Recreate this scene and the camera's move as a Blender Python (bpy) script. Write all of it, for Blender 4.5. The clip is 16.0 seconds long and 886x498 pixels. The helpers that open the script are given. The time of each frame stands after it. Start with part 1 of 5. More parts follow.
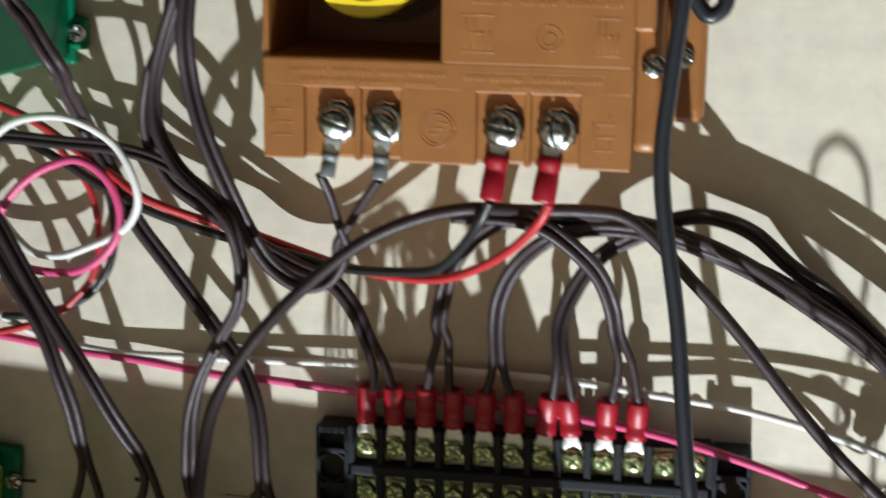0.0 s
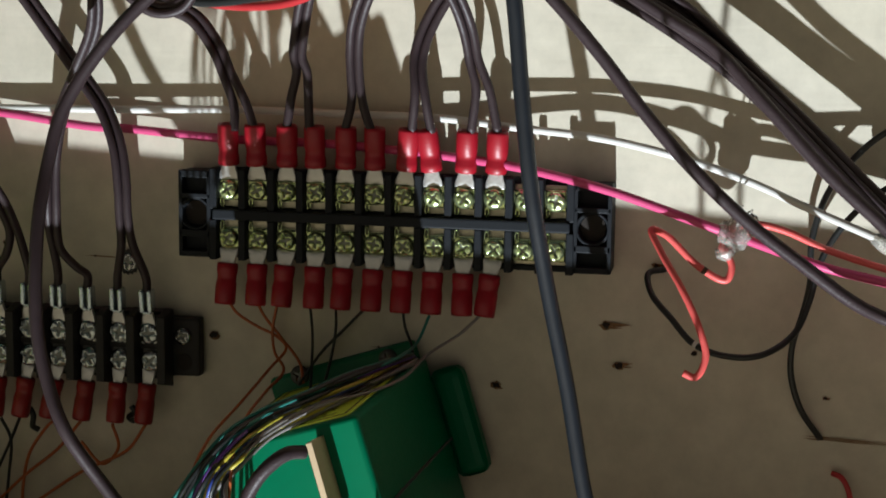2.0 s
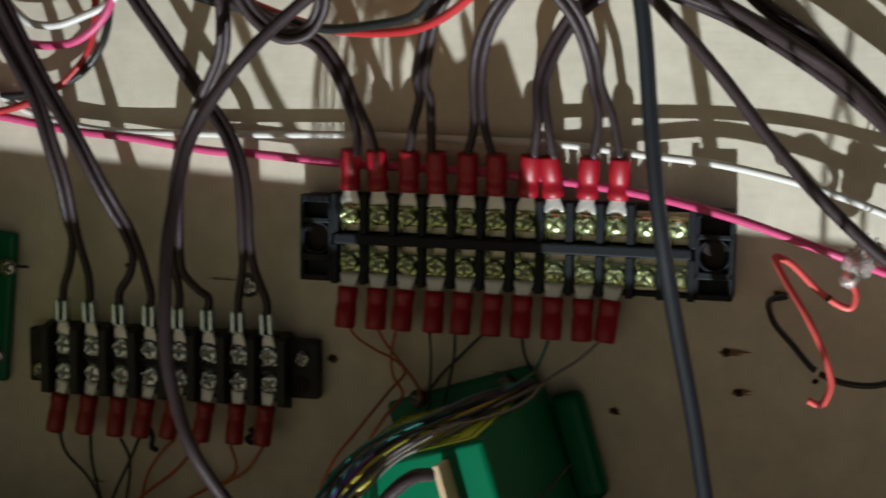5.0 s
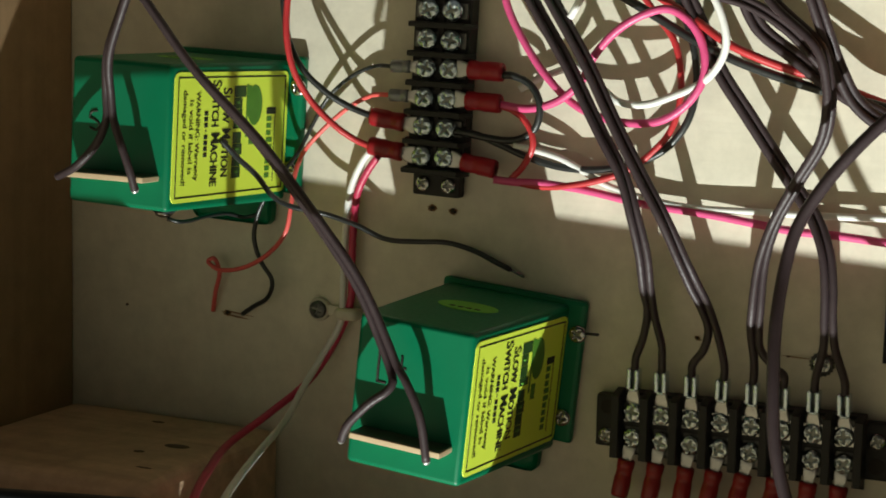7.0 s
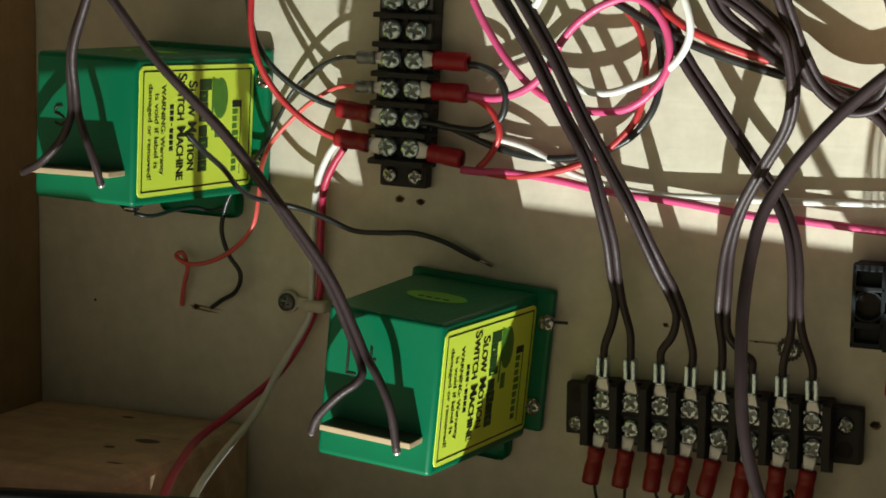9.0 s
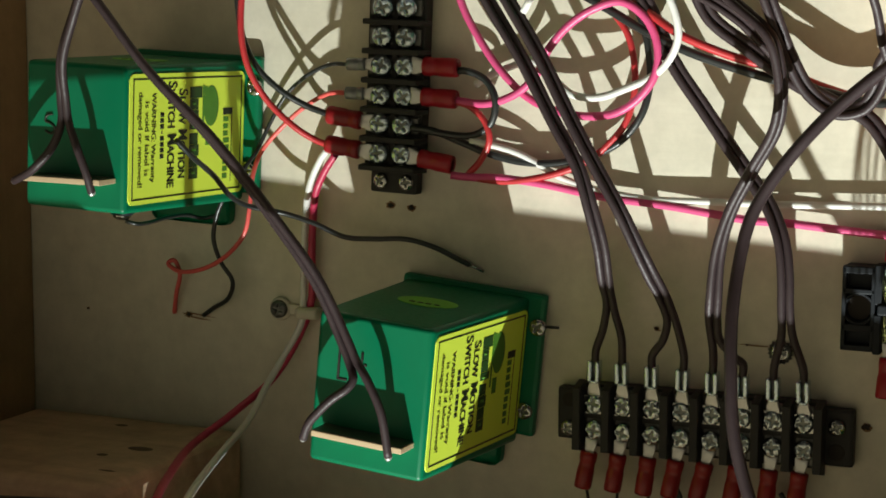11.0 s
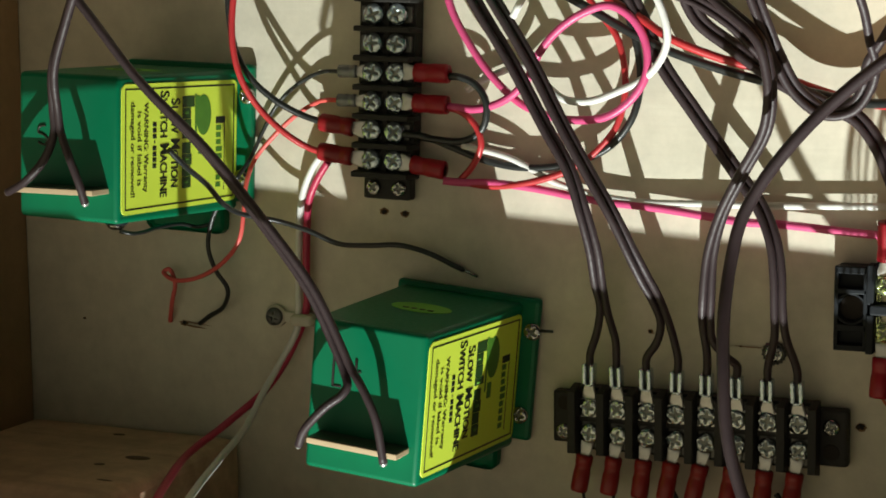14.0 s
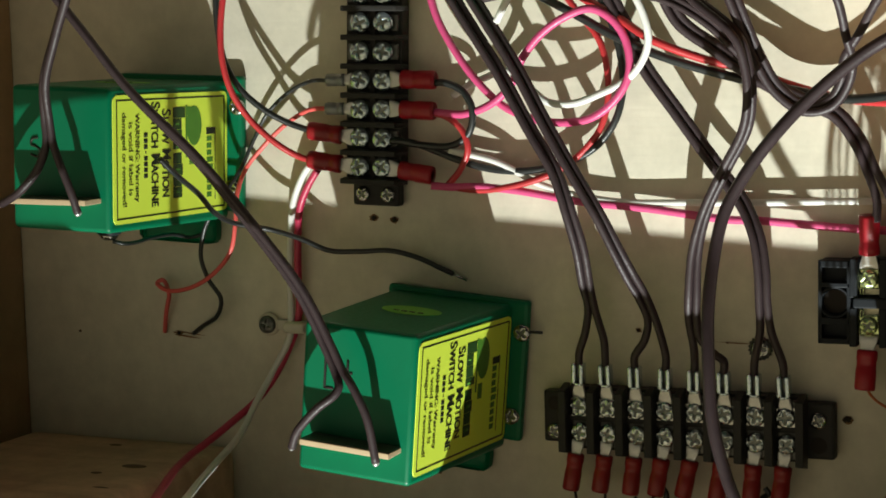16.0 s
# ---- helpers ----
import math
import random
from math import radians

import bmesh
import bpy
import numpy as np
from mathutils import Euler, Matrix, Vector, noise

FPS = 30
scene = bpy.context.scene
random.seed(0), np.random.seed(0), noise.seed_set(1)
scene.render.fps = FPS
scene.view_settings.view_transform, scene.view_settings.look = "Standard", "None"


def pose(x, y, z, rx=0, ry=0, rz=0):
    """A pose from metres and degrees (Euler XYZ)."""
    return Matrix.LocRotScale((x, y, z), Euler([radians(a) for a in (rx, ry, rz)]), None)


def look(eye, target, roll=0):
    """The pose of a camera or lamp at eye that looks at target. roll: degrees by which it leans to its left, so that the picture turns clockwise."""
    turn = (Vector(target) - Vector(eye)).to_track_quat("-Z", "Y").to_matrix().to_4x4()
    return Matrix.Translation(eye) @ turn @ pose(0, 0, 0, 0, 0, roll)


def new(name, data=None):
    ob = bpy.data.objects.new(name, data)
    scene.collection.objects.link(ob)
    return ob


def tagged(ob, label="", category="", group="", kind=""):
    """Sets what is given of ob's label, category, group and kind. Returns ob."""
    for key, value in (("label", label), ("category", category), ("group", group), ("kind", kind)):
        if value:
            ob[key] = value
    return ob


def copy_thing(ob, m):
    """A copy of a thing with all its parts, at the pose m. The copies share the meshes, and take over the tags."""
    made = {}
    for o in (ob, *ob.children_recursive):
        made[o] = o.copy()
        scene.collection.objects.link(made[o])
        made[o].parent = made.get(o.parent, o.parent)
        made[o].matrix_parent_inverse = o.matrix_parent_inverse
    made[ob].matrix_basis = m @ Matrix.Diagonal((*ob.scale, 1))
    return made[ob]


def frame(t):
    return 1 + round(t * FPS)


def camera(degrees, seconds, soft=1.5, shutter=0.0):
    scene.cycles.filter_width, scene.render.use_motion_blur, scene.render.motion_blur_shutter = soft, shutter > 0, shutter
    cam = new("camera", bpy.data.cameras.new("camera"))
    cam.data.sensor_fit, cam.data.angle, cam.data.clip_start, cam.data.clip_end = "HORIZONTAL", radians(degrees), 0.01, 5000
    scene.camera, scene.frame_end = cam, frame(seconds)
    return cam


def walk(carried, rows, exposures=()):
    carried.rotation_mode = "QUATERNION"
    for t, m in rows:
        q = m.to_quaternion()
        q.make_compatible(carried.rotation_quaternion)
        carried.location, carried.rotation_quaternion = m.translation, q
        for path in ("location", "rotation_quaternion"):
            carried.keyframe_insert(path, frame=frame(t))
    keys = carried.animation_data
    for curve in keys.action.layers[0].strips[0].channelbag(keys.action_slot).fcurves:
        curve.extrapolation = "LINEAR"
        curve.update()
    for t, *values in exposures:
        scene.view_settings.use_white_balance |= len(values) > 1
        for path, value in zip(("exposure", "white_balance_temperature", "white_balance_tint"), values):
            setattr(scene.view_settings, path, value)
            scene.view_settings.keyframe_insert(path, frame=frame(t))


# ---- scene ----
def aim(x, y, z, yaw, pitch, roll):
    return pose(x, y, z, 0, 0, yaw) @ pose(0, 0, 0, 90 + pitch) @ pose(0, 0, 0, 0, 0, roll)


cam = camera(29.21, 16.0, soft=1.7, shutter=0.5)
PATH = [
    (0.0, 0.0989, -0.4697, 0.1698, 9.487, -13.258, 0.708),
    (0.3, 0.1000, -0.4690, 0.1520, 8.172, -12.611, -0.123),
    (0.5, 0.1160, -0.4680, 0.1420, 9.238, -13.991, -0.315),
    (0.7, 0.1160, -0.4720, 0.1230, 8.728, -13.349, -0.175),
    (1.0, 0.1240, -0.4760, 0.1000, 8.614, -10.673, 1.216),
    (1.5, 0.1580, -0.4763, 0.0578, 11.893, -6.949, -0.195),
    (2.0, 0.1558, -0.4751, 0.0555, 11.245, -8.406, 0.784),
    (2.5, 0.1567, -0.4711, 0.0585, 11.160, -8.720, 0.683),
    (3.0, 0.1577, -0.4737, 0.0561, 11.248, -8.331, 0.898),
    (3.2, 0.1579, -0.4738, 0.0556, 11.302, -8.211, 0.910),
    (5.3, 0.1306, -0.4857, 0.0543, 14.656, -7.410, 0.899),
    (5.5, 0.1169, -0.4977, 0.0556, 16.104, -7.725, 0.697),
    (5.7, 0.1073, -0.5017, 0.0586, 17.512, -8.509, 0.865),
    (6.0, 0.0953, -0.5092, 0.0701, 18.871, -8.608, 1.936),
    (6.2, 0.0923, -0.5121, 0.0730, 20.366, -9.023, 1.844),
    (6.5, 0.0848, -0.5156, 0.0718, 22.415, -8.365, 0.649),
    (6.7, 0.0817, -0.5166, 0.0751, 23.541, -8.724, 0.725),
    (7.0, 0.0697, -0.5126, 0.0769, 24.374, -7.641, 1.478),
    (7.5, 0.0673, -0.5131, 0.0755, 24.336, -7.779, 0.925),
    (8.0, 0.0680, -0.5127, 0.0761, 24.123, -7.865, 1.166),
    (8.5, 0.0690, -0.5135, 0.0754, 23.417, -7.698, 0.904),
    (9.0, 0.0705, -0.5127, 0.0763, 23.353, -7.874, 0.815),
    (9.5, 0.0716, -0.5132, 0.0765, 23.252, -7.705, 0.608),
    (10.0, 0.0725, -0.5128, 0.0747, 23.244, -7.598, 0.581),
    (12.5, 0.0745, -0.5121, 0.0761, 23.407, -7.457, -0.057),
    (13.0, 0.0729, -0.5132, 0.0754, 23.181, -7.467, -0.157),
    (13.5, 0.0741, -0.5127, 0.0750, 23.143, -7.566, -0.212),
    (14.0, 0.0774, -0.5119, 0.0759, 23.525, -7.428, -0.376),
    (14.5, 0.0759, -0.5132, 0.0774, 23.619, -7.319, -0.368),
    (15.0, 0.0773, -0.5131, 0.0774, 23.781, -7.299, -0.595),
    (15.5, 0.0806, -0.5132, 0.0762, 23.613, -7.397, -0.688),
    (16.0, 0.0839, -0.5178, 0.0681, 23.529, -6.400, -1.402),
]
EXPOSED = [(0.0, -0.17, 6060, 12), (3.2, -0.17, 6060, 12), (5.3, -0.55, 6300, 11), (5.6, -0.48, 6500, 10), (6.0, 0.03, 6600, 9), (6.5, 0.14, 6750, 6), (16.0, 0.22, 6700, 6)]
walk(cam, [(t, aim(*row)) for t, *row in PATH], EXPOSED)

# ---- light: one strong work lamp low in front of the panel, dim room around ----
world = bpy.data.worlds.new("dim_room")
scene.world = world
world.use_nodes = True
sky = world.node_tree.nodes["Background"]
# the open room lies in front of the panel (-y) and is brighter, low down, than what is behind
toward = world.node_tree.nodes.new("ShaderNodeTexCoord")
axis = world.node_tree.nodes.new("ShaderNodeVectorMath")
axis.operation = "DOT_PRODUCT"
axis.inputs[1].default_value = (-0.20, -0.75, -0.63)
fall = world.node_tree.nodes.new("ShaderNodeMapRange")
fall.interpolation_type = "SMOOTHSTEP"
fall.inputs[1].default_value, fall.inputs[2].default_value, fall.inputs[3].default_value, fall.inputs[4].default_value = 0.35, 1.0, 0.012, 0.52
world.node_tree.links.new(toward.outputs["Generated"], axis.inputs[0])
world.node_tree.links.new(axis.outputs["Value"], fall.inputs[0])
world.node_tree.links.new(fall.outputs[0], sky.inputs[1])
tint = world.node_tree.nodes.new("ShaderNodeMapRange")
tint.data_type = "FLOAT_VECTOR"
tint.inputs[7].default_value, tint.inputs[8].default_value = (0.4, 0.4, 0.4), (0.95, 0.95, 0.95)
tint.inputs[9].default_value, tint.inputs[10].default_value = (0.97, 0.91, 0.77), (0.98, 0.82, 0.51)
world.node_tree.links.new(axis.outputs["Value"], tint.inputs[6])
world.node_tree.links.new(tint.outputs[1], sky.inputs[0])
LAMP = Vector((0.18, -0.95, -1.45))
# a wide beam aimed past the right end of the panel, so that the light thins out towards the left rail
lamp_data = bpy.data.lights.new("work_lamp", "SPOT")
lamp_data.spot_size, lamp_data.spot_blend = radians(80), 1.0
lamp_data.energy, lamp_data.shadow_soft_size, lamp_data.color = 292, 0.010, (0.945, 1.0, 0.98)
new("work_lamp", lamp_data).matrix_world = look(LAMP, Vector((0.6, 0.0, 0.03)))
scene.view_settings.exposure = 0.0


# ---- materials ----
def surf(name, c1, c2=None, scale=300.0, rough=0.5, metal=0.0, bump=0.15, rough_var=0.1, stretch=(1, 1, 1), coat=0.0, spec=0.5, fine=6.0, dist=0.0004):
    m = bpy.data.materials.new(name)
    m.use_nodes = True
    nt = m.node_tree
    b = nt.nodes["Principled BSDF"]
    co = nt.nodes.new("ShaderNodeTexCoord")
    mp = nt.nodes.new("ShaderNodeMapping")
    mp.inputs["Scale"].default_value = stretch
    n1, n2 = nt.nodes.new("ShaderNodeTexNoise"), nt.nodes.new("ShaderNodeTexNoise")
    n1.inputs["Scale"].default_value, n2.inputs["Scale"].default_value = scale, scale * fine
    n1.inputs["Detail"].default_value = n2.inputs["Detail"].default_value = 4
    nt.links.new(co.outputs["Object"], mp.inputs[0])
    for n in (n1, n2):
        nt.links.new(mp.outputs[0], n.inputs["Vector"])
    mix = nt.nodes.new("ShaderNodeMix")
    mix.data_type = "RGBA"
    mix.inputs[6].default_value = (*c1, 1)
    mix.inputs[7].default_value = (*(c2 or [v * 0.75 for v in c1]), 1)
    nt.links.new(n1.outputs[0], mix.inputs[0])
    nt.links.new(mix.outputs[2], b.inputs["Base Color"])
    rr = nt.nodes.new("ShaderNodeMapRange")
    rr.inputs[3].default_value, rr.inputs[4].default_value = max(0.02, rough - rough_var), min(1, rough + rough_var)
    nt.links.new(n2.outputs[0], rr.inputs[0])
    nt.links.new(rr.outputs[0], b.inputs["Roughness"])
    bp = nt.nodes.new("ShaderNodeBump")
    bp.inputs["Strength"].default_value, bp.inputs["Distance"].default_value = bump, dist
    nt.links.new(n2.outputs[0], bp.inputs["Height"])
    nt.links.new(bp.outputs[0], b.inputs["Normal"])
    b.inputs["Metallic"].default_value = metal
    b.inputs["Coat Weight"].default_value = coat
    b.inputs["Specular IOR Level"].default_value = spec
    return m


def wood(name, light, dark, axis, ring=38.0, drift=0.35, contrast=0.5, blotch=0.12):
    """Wood with long grain along axis (0 x, 1 y, 2 z), slow colour drift, and small dark pores."""
    m = bpy.data.materials.new(name)
    m.use_nodes = True
    nt = m.node_tree
    b = nt.nodes["Principled BSDF"]
    co, mp = nt.nodes.new("ShaderNodeTexCoord"), nt.nodes.new("ShaderNodeMapping")
    sc = [1.0, 1.0, 1.0]
    sc[axis] = 0.06
    mp.inputs["Scale"].default_value = sc
    nt.links.new(co.outputs["Object"], mp.inputs[0])
    grain, slow, pore = (nt.nodes.new("ShaderNodeTexNoise") for _ in range(3))
    grain.inputs["Scale"].default_value, grain.inputs["Detail"].default_value, grain.inputs["Distortion"].default_value = ring * 6, 6, 0.6
    slow.inputs["Scale"].default_value, slow.inputs["Detail"].default_value = ring * drift, 4
    pore.inputs["Scale"].default_value, pore.inputs["Detail"].default_value = ring * 40, 2
    nt.links.new(mp.outputs[0], grain.inputs["Vector"])
    nt.links.new(co.outputs["Object"], slow.inputs["Vector"])
    nt.links.new(mp.outputs[0], pore.inputs["Vector"])
    add = nt.nodes.new("ShaderNodeMath")
    add.operation = "MULTIPLY_ADD"
    add.inputs[1].default_value = 0.55
    nt.links.new(grain.outputs[0], add.inputs[0])
    half = nt.nodes.new("ShaderNodeMath")
    half.operation = "MULTIPLY"
    half.inputs[1].default_value = 0.5
    nt.links.new(slow.outputs[0], half.inputs[0])
    nt.links.new(half.outputs[0], add.inputs[2])
    ramp = nt.nodes.new("ShaderNodeValToRGB")
    ramp.color_ramp.elements[0].position, ramp.color_ramp.elements[1].position = 0.5 - contrast / 2, 0.5 + contrast / 2
    ramp.color_ramp.elements[0].color, ramp.color_ramp.elements[1].color = (*dark, 1), (*light, 1)
    nt.links.new(add.outputs[0], ramp.inputs[0])
    # blotches and flecks that do not follow the grain
    fleck, span, tint = nt.nodes.new("ShaderNodeTexNoise"), nt.nodes.new("ShaderNodeMapRange"), nt.nodes.new("ShaderNodeMix")
    fleck.inputs["Scale"].default_value, fleck.inputs["Detail"].default_value, fleck.inputs["Roughness"].default_value = 95, 7, 0.65
    span.inputs[1].default_value, span.inputs[2].default_value, span.inputs[3].default_value, span.inputs[4].default_value = 0.3, 0.72, 1.0 - blotch, 1.0 + 0.35 * blotch
    tint.data_type, tint.blend_type = "RGBA", "MULTIPLY"
    tint.inputs[0].default_value = 1.0
    nt.links.new(co.outputs["Object"], fleck.inputs["Vector"])
    nt.links.new(fleck.outputs[0], span.inputs[0])
    nt.links.new(ramp.outputs[0], tint.inputs[6])
    nt.links.new(span.outputs[0], tint.inputs[7])
    nt.links.new(tint.outputs[2], b.inputs["Base Color"])
    b.inputs["Roughness"].default_value = 0.62
    bp = nt.nodes.new("ShaderNodeBump")
    bp.inputs["Strength"].default_value, bp.inputs["Distance"].default_value = 0.25, 0.0003
    nt.links.new(pore.outputs[0], bp.inputs["Height"])
    nt.links.new(bp.outputs[0], b.inputs["Normal"])
    return m


PLY = wood("birch_plywood", (0.70, 0.655, 0.54), (0.625, 0.575, 0.455), 0, ring=12, drift=3.2, contrast=0.85, blotch=0.16)
PINE = wood("pine_rail", (0.42, 0.275, 0.15), (0.26, 0.165, 0.085), 2, ring=20, blotch=0.2)
PINE_B = wood("pine_block", (0.68, 0.47, 0.31), (0.44, 0.295, 0.19), 0, ring=22, drift=1.4, contrast=0.36, blotch=0.25)
KNOT = surf("knot_wood", (0.05, 0.025, 0.012), (0.12, 0.06, 0.03), 400, 0.6)
HOLE = surf("dark_hole", (0.02, 0.014, 0.010), None, 900, 0.8)
SPLIT = surf("split_fibres", (0.30, 0.17, 0.07), (0.16, 0.08, 0.03), 900, 0.7)
BLACK = surf("black_moulded_plastic", (0.019, 0.022, 0.026), (0.013, 0.015, 0.018), 500, 0.55, bump=0.2, spec=0.16)
BLACKB = surf("black_phenolic", (0.026, 0.025, 0.024), (0.036, 0.034, 0.032), 500, 0.5, bump=0.2, spec=0.18)
ZINC = surf("yellow_zinc_screw", (0.86, 0.93, 0.50), (0.52, 0.66, 0.33), 700, 0.17, metal=0.86, bump=0.35, fine=2.0, dist=0.0005)
PLATE = surf("tinned_brass_plate", (0.62, 0.58, 0.42), (0.54, 0.51, 0.39), 300, 0.4, metal=0.55, bump=0.04)
# blue in STEEL and DULL stands in for cool reflections the warm room lacks
STEEL = surf("cool_tinted_steel", (0.74, 0.86, 0.95), (0.46, 0.55, 0.60), 700, 0.16, metal=0.9, bump=0.5, fine=2.0, dist=0.0005)
DULL = surf("dull_nickel_screw", (0.88, 0.96, 0.98), (0.40, 0.45, 0.45), 700, 0.13, metal=1.0, bump=0.6, fine=1.8, dist=0.0006)
TIN = surf("tinned_copper_lug", (0.66, 0.67, 0.66), (0.42, 0.41, 0.39), 420, 0.33, metal=0.62, bump=0.2, fine=2.5)
NICK = surf("grey_nickel_clamp", (0.50, 0.51, 0.50), (0.30, 0.30, 0.29), 500, 0.2, metal=1.0, bump=0.3, fine=2.0)
DARKN = surf("dark_nickel_plate", (0.16, 0.16, 0.15), (0.09, 0.09, 0.085), 600, 0.4, metal=0.8)
# darker metal for the floors of the cuts; their shade is in the colour
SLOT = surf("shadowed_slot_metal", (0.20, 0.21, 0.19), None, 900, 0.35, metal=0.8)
RED = surf("red_vinyl_sleeve", (0.37, 0.007, 0.020), (0.29, 0.005, 0.014), 400, 0.42, bump=0.12)
RED_D = surf("deep_red_vinyl_sleeve", (0.28, 0.006, 0.012), (0.22, 0.005, 0.009), 400, 0.4, bump=0.12)
REDORG = surf("orange_red_vinyl_sleeve", (0.30, 0.013, 0.012), (0.23, 0.009, 0.009), 400, 0.4, bump=0.12)
GREYS = surf("grey_clear_sleeve", (0.30, 0.32, 0.33), (0.18, 0.19, 0.19), 400, 0.2, metal=0.25)
CORD = surf("brown_pvc_cord", (0.047, 0.031, 0.034), (0.028, 0.018, 0.020), 250, 0.47, bump=0.25, spec=0.36)
CABLE = surf("black_rubber_cable", (0.020, 0.024, 0.030), (0.013, 0.015, 0.019), 250, 0.34, bump=0.1)
W_BLACK = surf("black_wire_pvc", (0.021, 0.023, 0.023), None, 300, 0.35)
W_RED = surf("red_wire_pvc", (0.50, 0.034, 0.040), (0.41, 0.026, 0.030), 300, 0.35)
W_PINK = surf("pink_wire_pvc", (0.66, 0.080, 0.225), (0.56, 0.06, 0.18), 300, 0.38)
W_CRIMSON = surf("crimson_wire_pvc", (0.50, 0.026, 0.085), (0.41, 0.02, 0.065), 300, 0.4)
W_SALMON = surf("salmon_wire_pvc", (0.76, 0.12, 0.11), (0.66, 0.09, 0.08), 300, 0.38)
W_WHITE = surf("white_wire_pvc", (0.74, 0.73, 0.70), (0.64, 0.63, 0.60), 300, 0.4)
W_GREY = surf("grey_wire_pvc", (0.30, 0.28, 0.27), None, 300, 0.4)
W_ORANGE = surf("orange_brown_wire_pvc", (0.50, 0.125, 0.03), None, 300, 0.4)
W_BLUE = surf("blue_wire_pvc", (0.04, 0.08, 0.38), None, 300, 0.35)
W_TEAL = surf("teal_wire_pvc", (0.05, 0.26, 0.22), None, 300, 0.35)
W_YELLOW = surf("yellow_wire_pvc", (0.52, 0.44, 0.05), None, 300, 0.35)
W_PURPLE = surf("purple_wire_pvc", (0.16, 0.06, 0.34), None, 300, 0.35)
COPPER = surf("bare_copper", (0.75, 0.35, 0.2), None, 600, 0.3, metal=1.0)
GREEN = surf("green_styrene_case", (0.0, 0.160, 0.072), (0.0, 0.135, 0.058), 120, 0.40, bump=0.08, spec=0.26)
LABEL = surf("yellow_green_paper_label", (0.79, 0.98, 0.095), (0.75, 0.95, 0.082), 90, 0.55, bump=0.04)
INK = surf("black_label_ink", (0.012, 0.02, 0.008), None, 400, 0.5)
INKO = surf("green_label_ink", (0.09, 0.27, 0.025), (0.06, 0.19, 0.02), 300, 0.5)
INKD = surf("dark_green_label_ink", (0.022, 0.075, 0.012), (0.016, 0.05, 0.01), 400, 0.5)
STICK = surf("light_green_sticker", (0.15, 0.46, 0.04), (0.12, 0.40, 0.03), 200, 0.5)
PCB = surf("tan_phenolic_board", (0.66, 0.50, 0.31), (0.56, 0.41, 0.25), 400, 0.6)
PCBD = surf("dark_board_face", (0.05, 0.07, 0.04), (0.03, 0.045, 0.03), 300, 0.45)
BROWN = surf("brown_phenolic_housing", (0.36, 0.148, 0.036), (0.255, 0.096, 0.024), 130, 0.42, bump=0.1, fine=9.0, dist=0.0004)
DIAL = surf("dark_brown_dial", (0.055, 0.030, 0.018), (0.035, 0.019, 0.012), 300, 0.45)
TERM = surf("dark_steel_terminal_screw", (0.58, 0.60, 0.56), (0.24, 0.25, 0.23), 600, 0.16, metal=1.0, bump=0.6, fine=1.8, dist=0.0006)
YELL = surf("yellow_plastic_knob", (0.88, 0.66, 0.01), (0.80, 0.58, 0.01), 150, 0.35)
NYLON = surf("milky_nylon", (0.62, 0.58, 0.48), (0.52, 0.48, 0.40), 300, 0.45)
GLUE = surf("clear_glue_blob", (0.80, 0.78, 0.72), (0.70, 0.68, 0.62), 300, 0.25, bump=0.3)
GLUE.node_tree.nodes["Principled BSDF"].inputs["Transmission Weight"].default_value = 0.7


# ---- mesh helpers ----
def part(name, bm, material, parent=None, label=""):
    me = bpy.data.meshes.new(name)
    bm.to_mesh(me)
    bm.free()
    for p in me.polygons:
        p.use_smooth = len(p.vertices) == 4 and p.area < 4e-6
    me.materials.append(material)
    ob = new(name, me)
    if parent:
        ob.parent = parent
    if label:
        ob["label"] = label
    return ob


def empty(name, m=None):
    ob = new(name)
    ob.empty_display_size = 0.01
    if m is not None:
        ob.matrix_world = m
    return ob


def box(bm, x0, x1, y0, y1, z0, z1, bevel=0.0, seg=2, m=None):
    r = bmesh.ops.create_cube(bm, size=1, matrix=Matrix.Translation(((x0 + x1) / 2, (y0 + y1) / 2, (z0 + z1) / 2)) @ Matrix.Diagonal((x1 - x0, y1 - y0, z1 - z0, 1)))
    vs = r["verts"]
    if bevel:
        es = list({e for v in vs for e in v.link_edges})
        r = bmesh.ops.bevel(bm, geom=es, offset=bevel, segments=seg, affect="EDGES", profile=0.6)
        vs = list({v for f in r["faces"] for v in f.verts} | {v for v in vs if v.is_valid})
    if m is not None:
        bmesh.ops.transform(bm, matrix=m, verts=vs)
    return vs


def lathe(bm, profile, m=Matrix(), n=20):
    """Turns (radius, height) pairs round local -Y (out of the panel), at the pose m."""
    rings = []
    for r, h in profile:
        rings.append([bm.verts.new(m @ Vector((r * math.cos(2 * math.pi * k / n), -h, r * math.sin(2 * math.pi * k / n)))) for k in range(n)])
    for a, b in zip(rings[:-1], rings[1:]):
        for k in range(n):
            bm.faces.new((a[k], a[(k + 1) % n], b[(k + 1) % n], b[k]))
    bm.faces.new(rings[-1])
    return rings


LINES = (-1.0, -0.94, -0.84, -0.72, -0.60, -0.46, -0.30, -0.19, -0.11, 0.0, 0.11, 0.19, 0.30, 0.46, 0.60, 0.72, 0.84, 0.94, 1.0)


def cut_depth(u, v, slot):
    """How far the driver's cut goes down at u, v of the unit head, 0 to 1."""
    a, c = min(abs(u), abs(v)), max(abs(u), abs(v))
    if slot == "cross":
        return 0.0 if a > 0.15 or c > 0.62 else 1.0 if c < 0.35 else 0.62
    return 1.0 if abs(v) < 0.15 else 0.0


